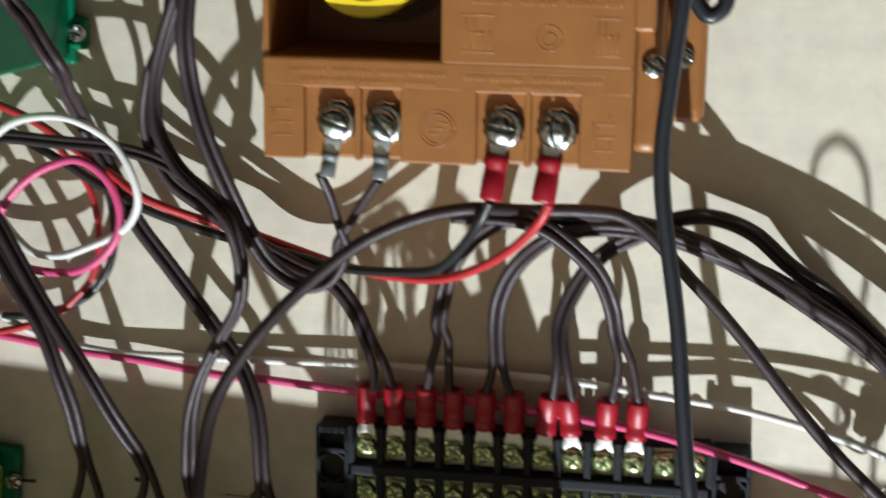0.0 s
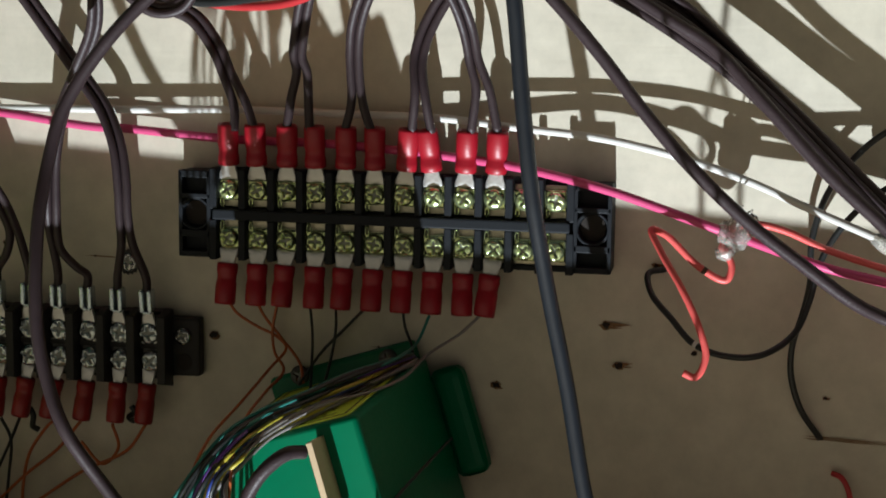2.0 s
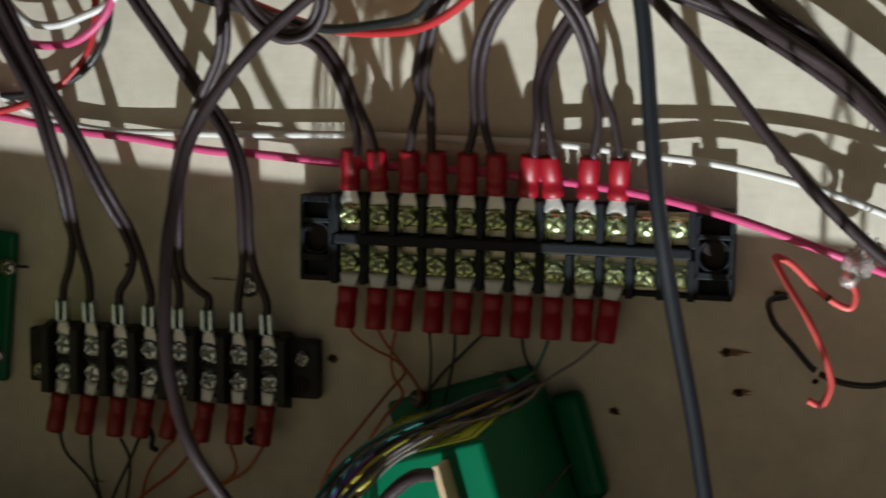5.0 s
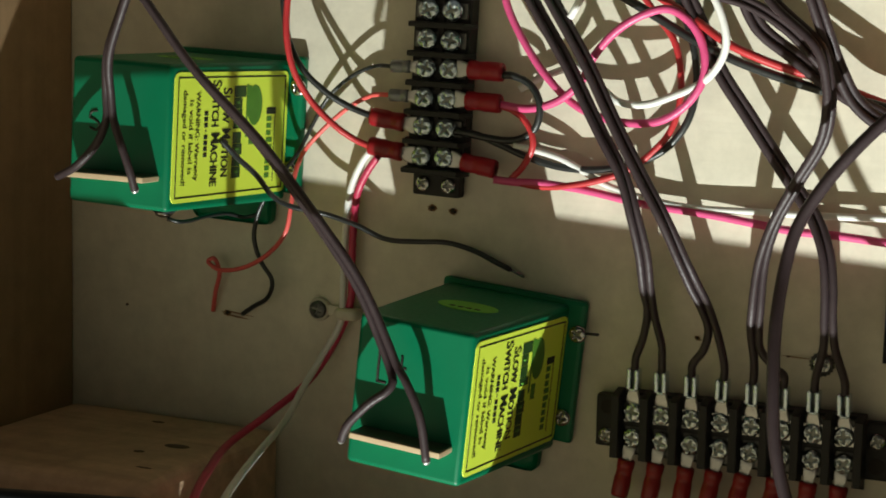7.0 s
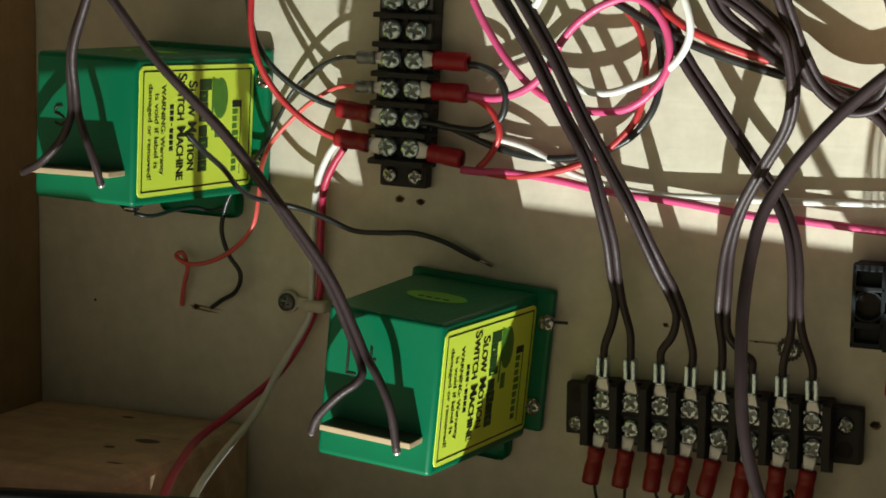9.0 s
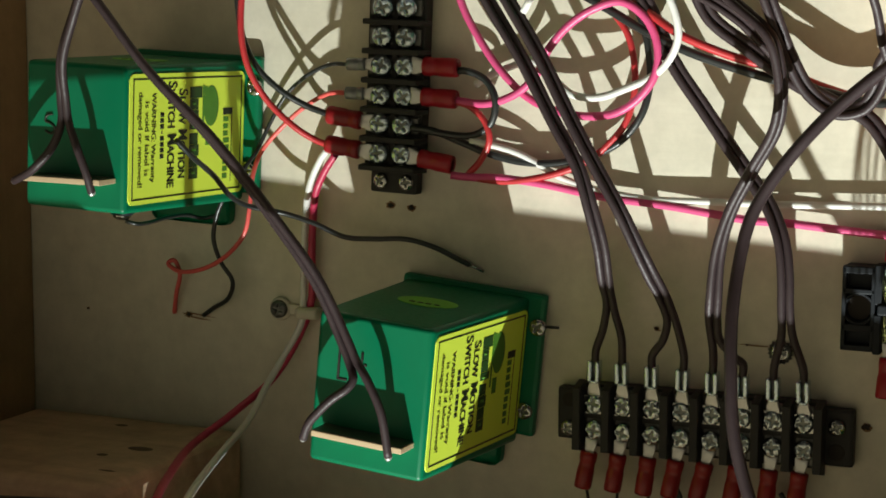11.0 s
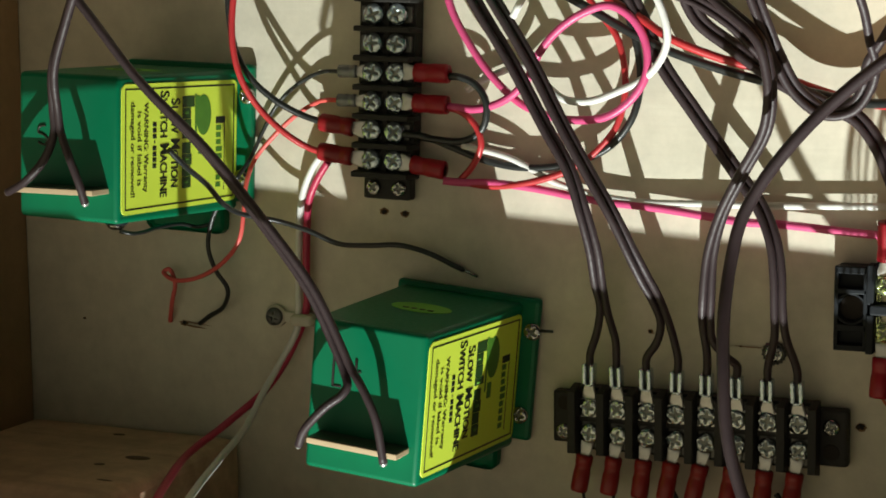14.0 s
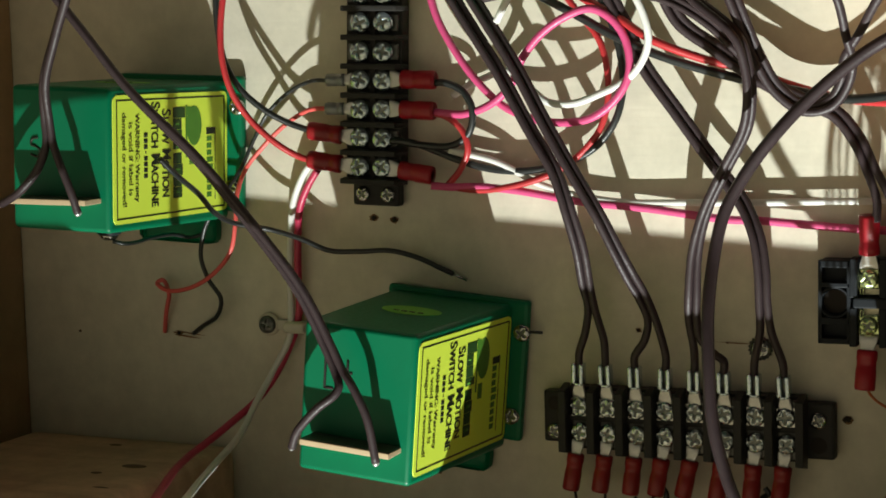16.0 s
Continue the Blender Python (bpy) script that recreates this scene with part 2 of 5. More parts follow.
def screw_mesh(head, cut, r, h, m, slot="cross"):
    """A domed, slightly dented screw head with a sunk cross or slot; the floor of the cut goes into its own mesh."""
    rng = random.Random(int(abs(m.translation.x) * 1e5) + int(abs(m.translation.z) * 1e5) * 3)
    dent = Vector((rng.uniform(-9, 9), rng.uniform(-9, 9), rng.uniform(-9, 9)))
    n, grid = len(LINES), {}
    for i, u in enumerate(LINES):
        for j, v in enumerate(LINES):
            x, z = u * math.sqrt(1 - v * v / 2), v * math.sqrt(1 - u * u / 2)
            q = min(1.0, x * x + z * z)
            up = h * (0.42 + 0.62 * math.sqrt(max(0.0, 1 - q * 0.96)) - 0.50 * cut_depth(u, v, slot))
            up += h * 0.09 * noise.noise(Vector((x, z, 0)) * 2.6 + dent)
            grid[i, j] = (Vector((x * r, -up, z * r)), cut_depth(u, v, slot) > 0)
    made = ({}, {})

    def vert(k, key):
        if key not in made[k]:
            made[k][key] = (head, cut)[k].verts.new(m @ grid[key][0])
        return made[k][key]

    for i in range(n - 1):
        for j in range(n - 1):
            keys = ((i, j), (i + 1, j), (i + 1, j + 1), (i, j + 1))
            k = 1 if all(grid[q][1] for q in keys) else 0
            (head, cut)[k].faces.new([vert(k, q) for q in keys])
    edge = [(i, 0) for i in range(n - 1)] + [(n - 1, j) for j in range(n - 1)] + [(i, n - 1) for i in range(n - 1, 0, -1)] + [(0, j) for j in range(n - 1, 0, -1)]
    foot = [head.verts.new(m @ Vector((grid[q][0].x, 0.0, grid[q][0].z))) for q in edge]
    for k in range(len(edge)):
        head.faces.new((vert(0, edge[k]), foot[k], foot[(k + 1) % len(edge)], vert(0, edge[(k + 1) % len(edge)])))


def screw_thing(parent, x, h, z, r, hh, mat, turn=0, slot="cross", name="screw"):
    """A screw head as a part, with its cut as a sub-part."""
    rock = random.Random(int(abs(x) * 1e5) + int(abs(z) * 1e5) * 7)
    m = pose(x, -h, z) @ pose(0, 0, 0, rock.uniform(-6, 6), 0, rock.uniform(-6, 6)) @ pose(0, 0, 0, 0, turn, 0)
    head, cut = bmesh.new(), bmesh.new()
    screw_mesh(head, cut, r, hh, m, slot)
    bmesh.ops.recalc_face_normals(head, faces=head.faces)
    sc = part(name, head, mat, parent)
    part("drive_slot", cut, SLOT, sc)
    return sc


def spline(pts, per=8):
    """Catmull-Rom through the points."""
    p = [Vector(q) for q in pts]
    p = [2 * p[0] - p[1]] + p + [2 * p[-1] - p[-2]]
    out = []
    for i in range(1, len(p) - 2):
        d0, d1, d2 = ((p[k + 1] - p[k]).length ** 0.5 + 1e-6 for k in (i - 1, i, i + 1))
        m1 = (p[i + 1] - p[i]) + d1 * ((p[i] - p[i - 1]) / d0 - (p[i + 1] - p[i - 1]) / (d0 + d1))
        m2 = (p[i + 1] - p[i]) + d1 * ((p[i + 2] - p[i + 1]) / d2 - (p[i + 2] - p[i]) / (d1 + d2))
        for k in range(per):
            t = k / per
            out.append((2 * t**3 - 3 * t**2 + 1) * p[i] + (t**3 - 2 * t**2 + t) * m1 + (-2 * t**3 + 3 * t**2) * p[i + 1] + (t**3 - t**2) * m2)
    return out + [p[-2]]


def tube(bm, pts, r, n=10, flat=1.0):
    ring, prev = [], None
    side = None
    for i, p in enumerate(pts):
        t = (pts[min(i + 1, len(pts) - 1)] - pts[max(i - 1, 0)]).normalized()
        if side is None:
            side = t.cross(Vector((0, 1, 0)))
            side = side.normalized() if side.length > 0.05 else t.cross(Vector((1, 0, 0))).normalized()
        side = (side - t * side.dot(t)).normalized()
        up = t.cross(side)
        rr = r[i] if isinstance(r, (list, tuple)) else r
        ring.append([bm.verts.new(p + rr * (math.cos(a) * side + math.sin(a) * up * flat)) for a in (2 * math.pi * k / n for k in range(n))])
    for a, b in zip(ring[:-1], ring[1:]):
        for k in range(n):
            bm.faces.new((a[k], a[(k + 1) % n], b[(k + 1) % n], b[k]))
    bm.faces.new(list(reversed(ring[0])))
    bm.faces.new(ring[-1])


def wire(name, label, mat, r, pts, tip=0.0, group="", bands=()):
    """A single insulated wire through the points; tip: bare end in metres; bands: (place along the points, material, label)."""
    bm = bmesh.new()
    path = spline(pts)
    tube(bm, path, r)
    ob = part(name, bm, mat)
    for p in ob.data.polygons:
        p.use_smooth = len(p.vertices) == 4
    tagged(ob, label, "wire", group)
    if tip:
        d = (path[-1] - path[-3]).normalized()
        bm = bmesh.new()
        tube(bm, [path[-1] - d * 0.001, path[-1] + d * tip], r * 0.55, 6)
        part("bare_tip", bm, NICK if mat is W_BLACK else COPPER, ob, "bare wire end")
    for at, band_mat, band_label in bands:
        k = int(at * 8)
        bm = bmesh.new()
        tube(bm, path[k:k + 2], r * 1.06, 10)
        part("wire_band", bm, band_mat, ob, band_label)
    return ob


def twin(name, label, mat, r, pts, ends_a, ends_b, twist=0.0, ramp=2.5, solder=False):
    """A two-core cord: two conductors side by side that part at the ends."""
    root = empty(name)
    tagged(root, label, "cord", "brown twin cords")
    path = [Vector(p) for p in pts]
    for sgn, ends in ((-1, ends_a), (1, ends_b)):
        run = []
        for i, p in enumerate(path):
            t = (path[min(i + 1, len(path) - 1)] - path[max(i - 1, 0)]).normalized()
            s = t.cross(Vector((0, -1, 0)))
            s = s.normalized() if s.length > 0.05 else Vector((1, 0, 0))
            a = twist * min(1.0, (len(path) - 1 - i) / ramp)
            s = (s * math.cos(a) + s.cross(t) * math.sin(a)).normalized()
            run.append(p - sgn * s * r * 0.97)
        bm = bmesh.new()
        tube(bm, spline([*run, *ends]), r)
        c = part("conductor", bm, mat, root)
        for q in c.data.polygons:
            q.use_smooth = len(q.vertices) == 4
        if solder:
            bm = bmesh.new()
            lathe(bm, [(0.0012, -0.0006), (0.0011, 0.0004), (0.0007, 0.0009), (0.0002, 0.0012)], Matrix.Translation(Vector(ends[-1])) @ Matrix.Rotation(radians(60), 4, "X"), 10)
            part("solder_joint", bm, TIN, c, "dull solder joint")
    return root


def text(body, size, m, material, parent, bold=0.0, width=None, name="lettering"):
    cu = bpy.data.curves.new(name, "FONT")
    cu.body, cu.size, cu.align_x, cu.align_y, cu.offset, cu.extrude = body, size, "LEFT", "BOTTOM_BASELINE", bold, 0.00002
    cu.materials.append(material)
    ob = new(name, cu)
    ob.parent = parent
    bpy.context.view_layer.update()
    if width:
        m = m @ Matrix.Diagonal((width / max(ob.dimensions.x, 1e-5), 1, 1, 1))
    ob.matrix_local = m
    return ob


def small_caps(line, big, small, m, material, parent, bold, width):
    """A line of words with tall initials, fitted to a width."""
    made, run = [], 0.0
    for word in line.split():
        for body, size in ((word[0], big), (word[1:], small)):
            cu = bpy.data.curves.new("lettering", "FONT")
            cu.body, cu.size, cu.align_x, cu.align_y, cu.offset, cu.extrude = body, size, "LEFT", "BOTTOM_BASELINE", bold, 0.00002
            cu.materials.append(material)
            ob = new("lettering", cu)
            ob.parent = parent
            bpy.context.view_layer.update()
            made.append((ob, run))
            run += ob.dimensions.x + 0.00045
        run += 0.0016
    k = width / (run - 0.0020)
    for ob, x in made:
        ob.matrix_local = m @ Matrix.Diagonal((k, 1, 1, 1)) @ Matrix.Translation((x, 0, 0))


# ---- the panel and its frame ----
def slab(name, label, mat, dims, bevel=0.0008):
    bm = bmesh.new()
    box(bm, *dims, bevel=bevel)
    return tagged(part(name, bm, mat), label, "", "", "structure")


slab("wall_back", "pale birch plywood panel, smooth faced", PLY, (-0.332, 0.56, 0.0, 0.012, -0.2, 0.46))
slab("wall_left", "reddish pine side rail of the frame", PINE, (-0.332, -0.313, -0.092, 0.0, -0.158, 0.46), 0.0015)
# unseen rail whose edge casts the lower shade; the front lip cuts ambient light
bm = bmesh.new()
box(bm, -0.32, 0.58, -0.0765, -0.0005, -0.166, -0.1245, bevel=0.001, m=Matrix.Translation((0, 0, -0.004)) @ Matrix.Rotation(radians(4), 4, "Y"))
box(bm, -0.32, 0.58, -0.0805, -0.0755, -0.166, -0.1107, bevel=0.001, m=Matrix.Translation((0, 0, -0.004)) @ Matrix.Rotation(radians(4), 4, "Y"))
tagged(part("wall_bottom", bm, PINE_B), "unseen pine bottom rail that shades the lower panel", "", "", "structure")
slab("wall_right", "reddish pine side rail of the frame", PINE, (0.56, 0.579, -0.092, 0.012, -0.2, 0.46), 0.0015)
slab("wall_top", "pine top rail of the frame", PINE_B, (-0.332, 0.579, -0.092, 0.012, 0.4605, 0.4795), 0.0015)

bm = bmesh.new()
box(bm, -0.3128, -0.2235, -0.085, -0.0004, -0.155, -0.0675, bevel=0.006, seg=5)
block = tagged(part("wood_block", bm, PINE_B), "sawn pine corner block with dark knots", "wood block")
# added below view: shades the panel's upper left and the block's side
bm = bmesh.new()
box(bm, -0.3128, -0.2130, -0.128, -0.0855, -0.155, -0.080, bevel=0.004, seg=3)
tagged(part("wood_block", bm, PINE_B), "added lower pine block that shades the corner and panel", "wood block")
for kx, ky, rx, ry in ((-0.2410, -0.0398, 0.0048, 0.0026), (-0.2482, -0.0516, 0.0021, 0.0015), (-0.2660, -0.0140, 0.0026, 0.0014), (-0.2350, -0.0680, 0.0032, 0.0008)):
    bm = bmesh.new()
    lathe(bm, [(1.0, 0), (0.7, 0.25), (0.3, 0.3)], Matrix.Translation((kx, ky, -0.0675)) @ Matrix.Diagonal((rx, ry, 0.0004, 1)) @ Matrix.Rotation(radians(-90), 4, "X"), 16)
    part("knot", bm, KNOT, block, "dark wood knot")


def nail_hole(x, z, size=0.0016, split=0.0, turn=0.0):
    """A splintered hole where a nail point comes through the plywood."""
    bm = bmesh.new()
    rng = random.Random(int(x * 1e5))
    n = 14
    c = bm.verts.new((x, -0.0009, z))
    ring = [bm.verts.new((x + size * rng.uniform(0.5, 1.1) * math.cos(2 * math.pi * k / n), -0.0004 - 0.0003 * rng.random(), z + 0.75 * size * rng.uniform(0.6, 1.15) * math.sin(2 * math.pi * k / n))) for k in range(n)]
    for k in range(n):
        bm.faces.new((c, ring[(k + 1) % n], ring[k]))
    ob = tagged(part("nail_hole", bm, HOLE), "splintered nail point or scratch in the plywood", "nail hole", "nail holes in the panel")
    bm = bmesh.new()
    rim = [bm.verts.new((x + 1.15 * size * rng.uniform(0.7, 1.3) * math.cos(2 * math.pi * k / n), -0.00025, z + 0.95 * size * rng.uniform(0.7, 1.2) * math.sin(2 * math.pi * k / n))) for k in range(n)]
    bm.faces.new(rim[::-1])
    part("torn_rim", bm, SPLIT, ob, "torn brown wood fibres")
    if split:
        bm = bmesh.new()
        for k in range(5):
            a, w, q, sg = split * rng.uniform(0.4, 1), size * rng.uniform(0.10, 0.28), rng.uniform(-0.6, 0.6) * size, 1 if k < 3 else -0.3
            ends = [bm.verts.new(pose(x, 0, z, 0, turn, 0) @ Vector(c)) for c in ((0, -0.0004, q - w), (sg * a * 0.5, -0.0006, q - w * 1.3), (sg * a, -0.0003, q), (sg * a * 0.5, -0.0006, q + w), (0, -0.0004, q + w))]
            bm.faces.new(ends if sg < 0 else ends[::-1])
        part("splinter", bm, SPLIT, ob, "torn brown wood fibres")


# the 0.0004 sized entries stand for hairline scratches, not nail points
for hx, hz, hs, sp, tu in ((0.1090, -0.0360, 0.0014, 0.010, 3), (0.1128, -0.0474, 0.0014, 0.005, 0), (0.0775, -0.0551, 0.0013, 0.003, 4), (-0.0078, -0.0449, 0.0015, 0.002, 0),
                           (-0.1590, 0.0143, 0.0014, 0, 0), (-0.1668, 0.0148, 0.0013, 0, 0), (-0.0740, -0.0198, 0.0008, 0.002, 5), (-0.1445, -0.0715, 0.0008, 0, 0),
                           (-0.2888, -0.0290, 0.0006, 0, 0), (-0.2460, -0.0280, 0.0012, 0.014, 6), (0.1225, -0.0184, 0.001, 0.006, 2), (0.1700, -0.0650, 0.0007, 0.026, 2), (0.1340, -0.0428, 0.0009, 0.0, 0),
                           (-0.0850, -0.0884, 0.0008, 0.006, 3), (-0.0450, -0.0226, 0.0004, 0.016, 1), (0.0425, -0.0458, 0.0004, 0.009, 2), (0.1705, -0.0535, 0.0006, 0.003, 0)):
    nail_hole(hx, hz, hs, sp, tu)


# ---- screw terminal strips ----
def barrier_strip(name, n, label, screw_mat, m):
    """A double-row barrier strip along local x with n poles, tall fins between them, low ears with fixing screws."""
    p, root, fin = 0.00952, empty(name, m), 0.0013 if n == 8 else 0.0009
    tagged(root, label, "terminal strip")
    lo, hi = -0.5 * p, (n - 0.5) * p
    bm = bmesh.new()
    box(bm, lo, hi, -0.0062, -0.0004, -0.0102, 0.0102, bevel=0.0006)
    box(bm, lo - 0.0085, lo + 0.0005, -0.0052, -0.0004, -0.0088, 0.0082, bevel=0.001)
    box(bm, hi - 0.0005, hi + 0.0095, -0.0052, -0.0004, -0.0092, 0.0085, bevel=0.001)
    box(bm, lo, hi, -0.0072, -0.006, -0.0009, 0.0009)
    part("body", bm, BLACKB, root)
    for k in range(n + 1):
        bm = bmesh.new()
        x = lo + k * p
        vs = box(bm, x - fin, x + fin, -0.0122, -0.005, -0.0122, 0.0112, bevel=0.0004)
        for v in vs:
            if v.co.y < -0.0105:
                v.co.z *= 0.86
        part("fin", bm, BLACKB, root)
    rng = random.Random(n)
    for k in range(n):
        bm = bmesh.new()
        box(bm, k * p - 0.0027, k * p + 0.0027, -0.0072, -0.006, -0.0092, -0.0004, bevel=0.0003)
        box(bm, k * p - 0.0027, k * p + 0.0027, -0.0072, -0.006, 0.0004, 0.0092, bevel=0.0003)
        part("contact_plate", bm, DARKN, root, "dull nickel contact plate")
        if n == 8:
            bm = bmesh.new()
            box(bm, -0.0031, 0.0031, -0.0081, -0.0074, -0.0034, 0.0030, bevel=0.0003, m=pose(k * p, 0, 0.0041, 0, rng.uniform(-5, 5), 0))
            part("clamp_washer", bm, NICK, root, "grey nickel clamp washer")
        for v in (-0.0043, 0.0041):
            screw_thing(root, k * p + rng.uniform(-2, 2) * 1e-4, 0.0078, v, 0.0032 if n == 8 else 0.0035, 0.0022, screw_mat, rng.uniform(0, 90))
    for x, v in ((lo - 0.0046, -0.005), (hi + 0.0045, 0.003)):
        screw_thing(root, x, 0.0052, v, 0.0025, 0.0014, NICK, rng.uniform(0, 90), name="fixing_screw")
    if n == 9:
        screw_thing(root, lo - 0.0046, 0.0052, 0.0042, 0.0025, 0.0014, NICK, 40, name="fixing_screw")
    # fixing holes are flat dark discs; the shade inside is in their colour
    bm = bmesh.new()
    lathe(bm, [(0.0026, 0), (0.0024, 0.0002)], pose(hi + 0.0045, -0.0052, -0.0048), 16)
    part("fixing_hole", bm, HOLE, root, "empty fixing hole")
    if n == 8:
        bm = bmesh.new()
        lathe(bm, [(0.0024, 0), (0.0022, 0.0002)], pose(lo - 0.0046, -0.0052, 0.0042), 16)
        part("fixing_hole", bm, HOLE, root, "empty fixing hole")
    return root


barrier_strip("terminal_strip", 8, "black eight-pole terminal strip with nickel screws", DULL, pose(-0.0916, 0, -0.0482, 0, -0.4, 0))
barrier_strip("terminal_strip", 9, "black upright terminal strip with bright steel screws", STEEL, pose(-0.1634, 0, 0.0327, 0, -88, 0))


def closed_strip():
    """The long black block with twelve poles in two rows, square clamp washers, thick ears with screw wells."""
    p, root = 0.00863, empty("terminal_block")
    tagged(root, "long black twelve-pole terminal block with yellow zinc screws", "terminal strip")
    lo, hi = -0.5 * p, 11.5 * p
    bm = bmesh.new()
    box(bm, lo, hi, -0.0058, -0.0004, -0.0200, 0.0058, bevel=0.0005)
    for z0, z1 in ((0.0042, 0.0060), (-0.0202, -0.0186)):
        box(bm, lo, hi, -0.0068, -0.005, z0, z1, bevel=0.0004)
    part("body", bm, BLACK, root)
    bm = bmesh.new()
    box(bm, lo, hi, -0.0118, -0.005, -0.0086, -0.0056, bevel=0.0005)
    part("middle_rib", bm, BLACK, root)
    for k in range(13):
        x = lo + k * p
        for z0, z1 in ((-0.0056, 0.0062), (-0.0204, -0.0086)):
            bm = bmesh.new()
            box(bm, x - 0.0011, x + 0.0011, -0.0112, -0.005, z0, z1, bevel=0.0004)
            part("divider", bm, BLACK, root)
    for side in (0, 1):
        x0, x1 = (lo - 0.0105, lo - 0.0008) if side == 0 else (hi + 0.0008, hi + 0.0115)
        bm = bmesh.new()
        t = 0.0108
        cx = (x0 + x1) / 2
        box(bm, x0, x1, -0.0075, -0.0004, -0.0196, 0.0052, bevel=0.0007)
        for z0, z1 in ((0.0032, 0.0054), (-0.0028, -0.0012), (-0.0140, -0.0118), (-0.0198, -0.0180)):
            box(bm, x0, x1, -t, -0.007, z0, z1, bevel=0.0004)
        for xa in (x0, x1 - 0.0012):
            box(bm, xa, xa + 0.0012, -t, -0.007, -0.0196, 0.0052, bevel=0.0003)
        part("ear", bm, BLACK, root)
        bm = bmesh.new()
        ring = [(0.0049, 0.0), (0.0049, 0.0034), (0.0042, 0.0036), (0.0039, 0.002), (0.0037, 0.0006)]
        lathe(bm, ring, pose(cx, -0.007, -0.0072), 24)
        part("screw_well", bm, BLACK, root)
        # near-black disc as well floor, with the depth's shade in its colour
        bm = bmesh.new()
        lathe(bm, [(0.0037, 0), (0.0036, 0.0004)], pose(cx, -0.0078, -0.0072), 20)
        part("well_bottom", bm, HOLE, root)
    rng = random.Random(12)
    for k in range(12):
        for row, z in enumerate((0.0, -0.0141)):
            d = 1 if row == 0 else -1
            bm = bmesh.new()
            box(bm, k * p - 0.0034, k * p + 0.0034, -0.0070, -0.0058, min(z + 0.0042 * d, z - 0.0052 * d), max(z + 0.0042 * d, z - 0.0052 * d), bevel=0.0003)
            part("contact_plate", bm, PLATE, root, "pale tinned contact plate")
            bm = bmesh.new()
            box(bm, -0.0031, 0.0031, -0.0088, -0.0078, -0.0031, 0.0031, bevel=0.0006, m=pose(k * p, 0, z, 0, rng.uniform(-7, 7), 0))
            # the captive tongue of the washer, bent into a narrow loop towards the middle rib
            bend = [Vector((-0.0026, -0.0088, -0.0024 * d)), Vector((-0.0027, -0.0086, -0.0042 * d)), Vector((-0.0022, -0.0084, -0.0050 * d)), Vector((-0.0017, -0.0086, -0.0042 * d)), Vector((-0.0018, -0.0088, -0.0026 * d))]
            tube(bm, [q + Vector((k * p, 0, z)) for q in spline(bend, 4)], 0.00028, 6)
            part("clamp_washer", bm, ZINC, root, "square yellow zinc clamp washer")
            screw_thing(root, k * p + rng.uniform(-1.5, 1.5) * 1e-4, 0.0086, z, 0.00285, 0.0026, ZINC, rng.uniform(0, 90))


closed_strip()


# ---- crimp terminals on the strips ----
def crimp(kind, label, sleeve_mat, wide=0.0028):
    """A fork terminal that points along local +z from its screw: flat tongue, then an insulating sleeve or a bare barrel."""
    root = empty("crimp_terminal")
    tagged(root, label, "crimp terminal", "crimp terminals on the strips")
    bm = bmesh.new()
    vs = box(bm, -wide, wide, -0.0006, 0.0004, 0.0026, 0.0074 if kind == "bare" else 0.0082, bevel=0.0003)
    bmesh.ops.subdivide_edges(bm, edges=bm.edges, cuts=3, use_grid_fill=True)
    for v in bm.verts:
        v.co.x *= 1.0 - 0.36 * max(0.0, min(1.0, (v.co.z - 0.0038) / 0.0036))
        v.co += Vector((1, 1, 1)) * 0.00022 * noise.noise(v.co * 1400)
    part("tongue", bm, TIN, root, "bright tinned tongue")
    if kind == "bare":
        bm = bmesh.new()
        # rolled from sheet: two curled lips that nearly meet over a dark seam
        for x0, x1 in ((-0.0020, -0.0005), (0.0005, 0.0020)):
            box(bm, x0, x1, -0.0023, 0.0014, 0.0072, 0.0140, bevel=0.0006, seg=3)
        box(bm, -0.0016, 0.0016, -0.0004, 0.0014, 0.0070, 0.0138, bevel=0.0003)
        box(bm, -0.0013, 0.0013, -0.0017, 0.0006, 0.0066, 0.0076, bevel=0.0004)
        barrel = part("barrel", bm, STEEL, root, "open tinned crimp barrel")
        bm = bmesh.new()
        tube(bm, [Vector((0, -0.0002, 0.0076)), Vector((0, -0.0004, 0.0110)), Vector((0, -0.0004, 0.0146))], 0.0006, 8)
        part("core", bm, DARKN, barrel, "dark stranded core")
    else:
        bm = bmesh.new()
        prof = [(0.0068, 0.0026), (0.0071, 0.0031), (0.0092, 0.0031), (0.0104, 0.0028), (0.0118, 0.0028), (0.0130, 0.0031), (0.0180, 0.0031), (0.0188, 0.0029), (0.0188, 0.0017), (0.0165, 0.0015)]
        tube(bm, [Vector((0, 0, z)) for z, r in prof], [r for z, r in prof], 16, 0.86)
        for v in bm.verts:
            if 0.0100 < v.co.z < 0.0122:
                v.co.x *= 1.03
                v.co.y *= 0.76 if v.co.y < 0 else 0.95
        s = part("sleeve", bm, sleeve_mat, root)
        for q in s.data.polygons:
            q.use_smooth = len(q.vertices) == 4
    return root


PROTO = {"red": crimp("sleeve", "red vinyl crimp terminal clamped on a strip", RED), "bare": crimp("bare", "bare tinned crimp terminal clamped on a strip", None, 0.0021),
         "grey": crimp("sleeve", "grey clear-sleeved crimp terminal clamped on a strip", GREYS), "orange": crimp("sleeve", "dark red crimp terminal on the eight-pole strip", REDORG, 0.0023),
         "deep": crimp("sleeve", "deep red crimp terminal on the upright strip", RED_D)}
USED = set()


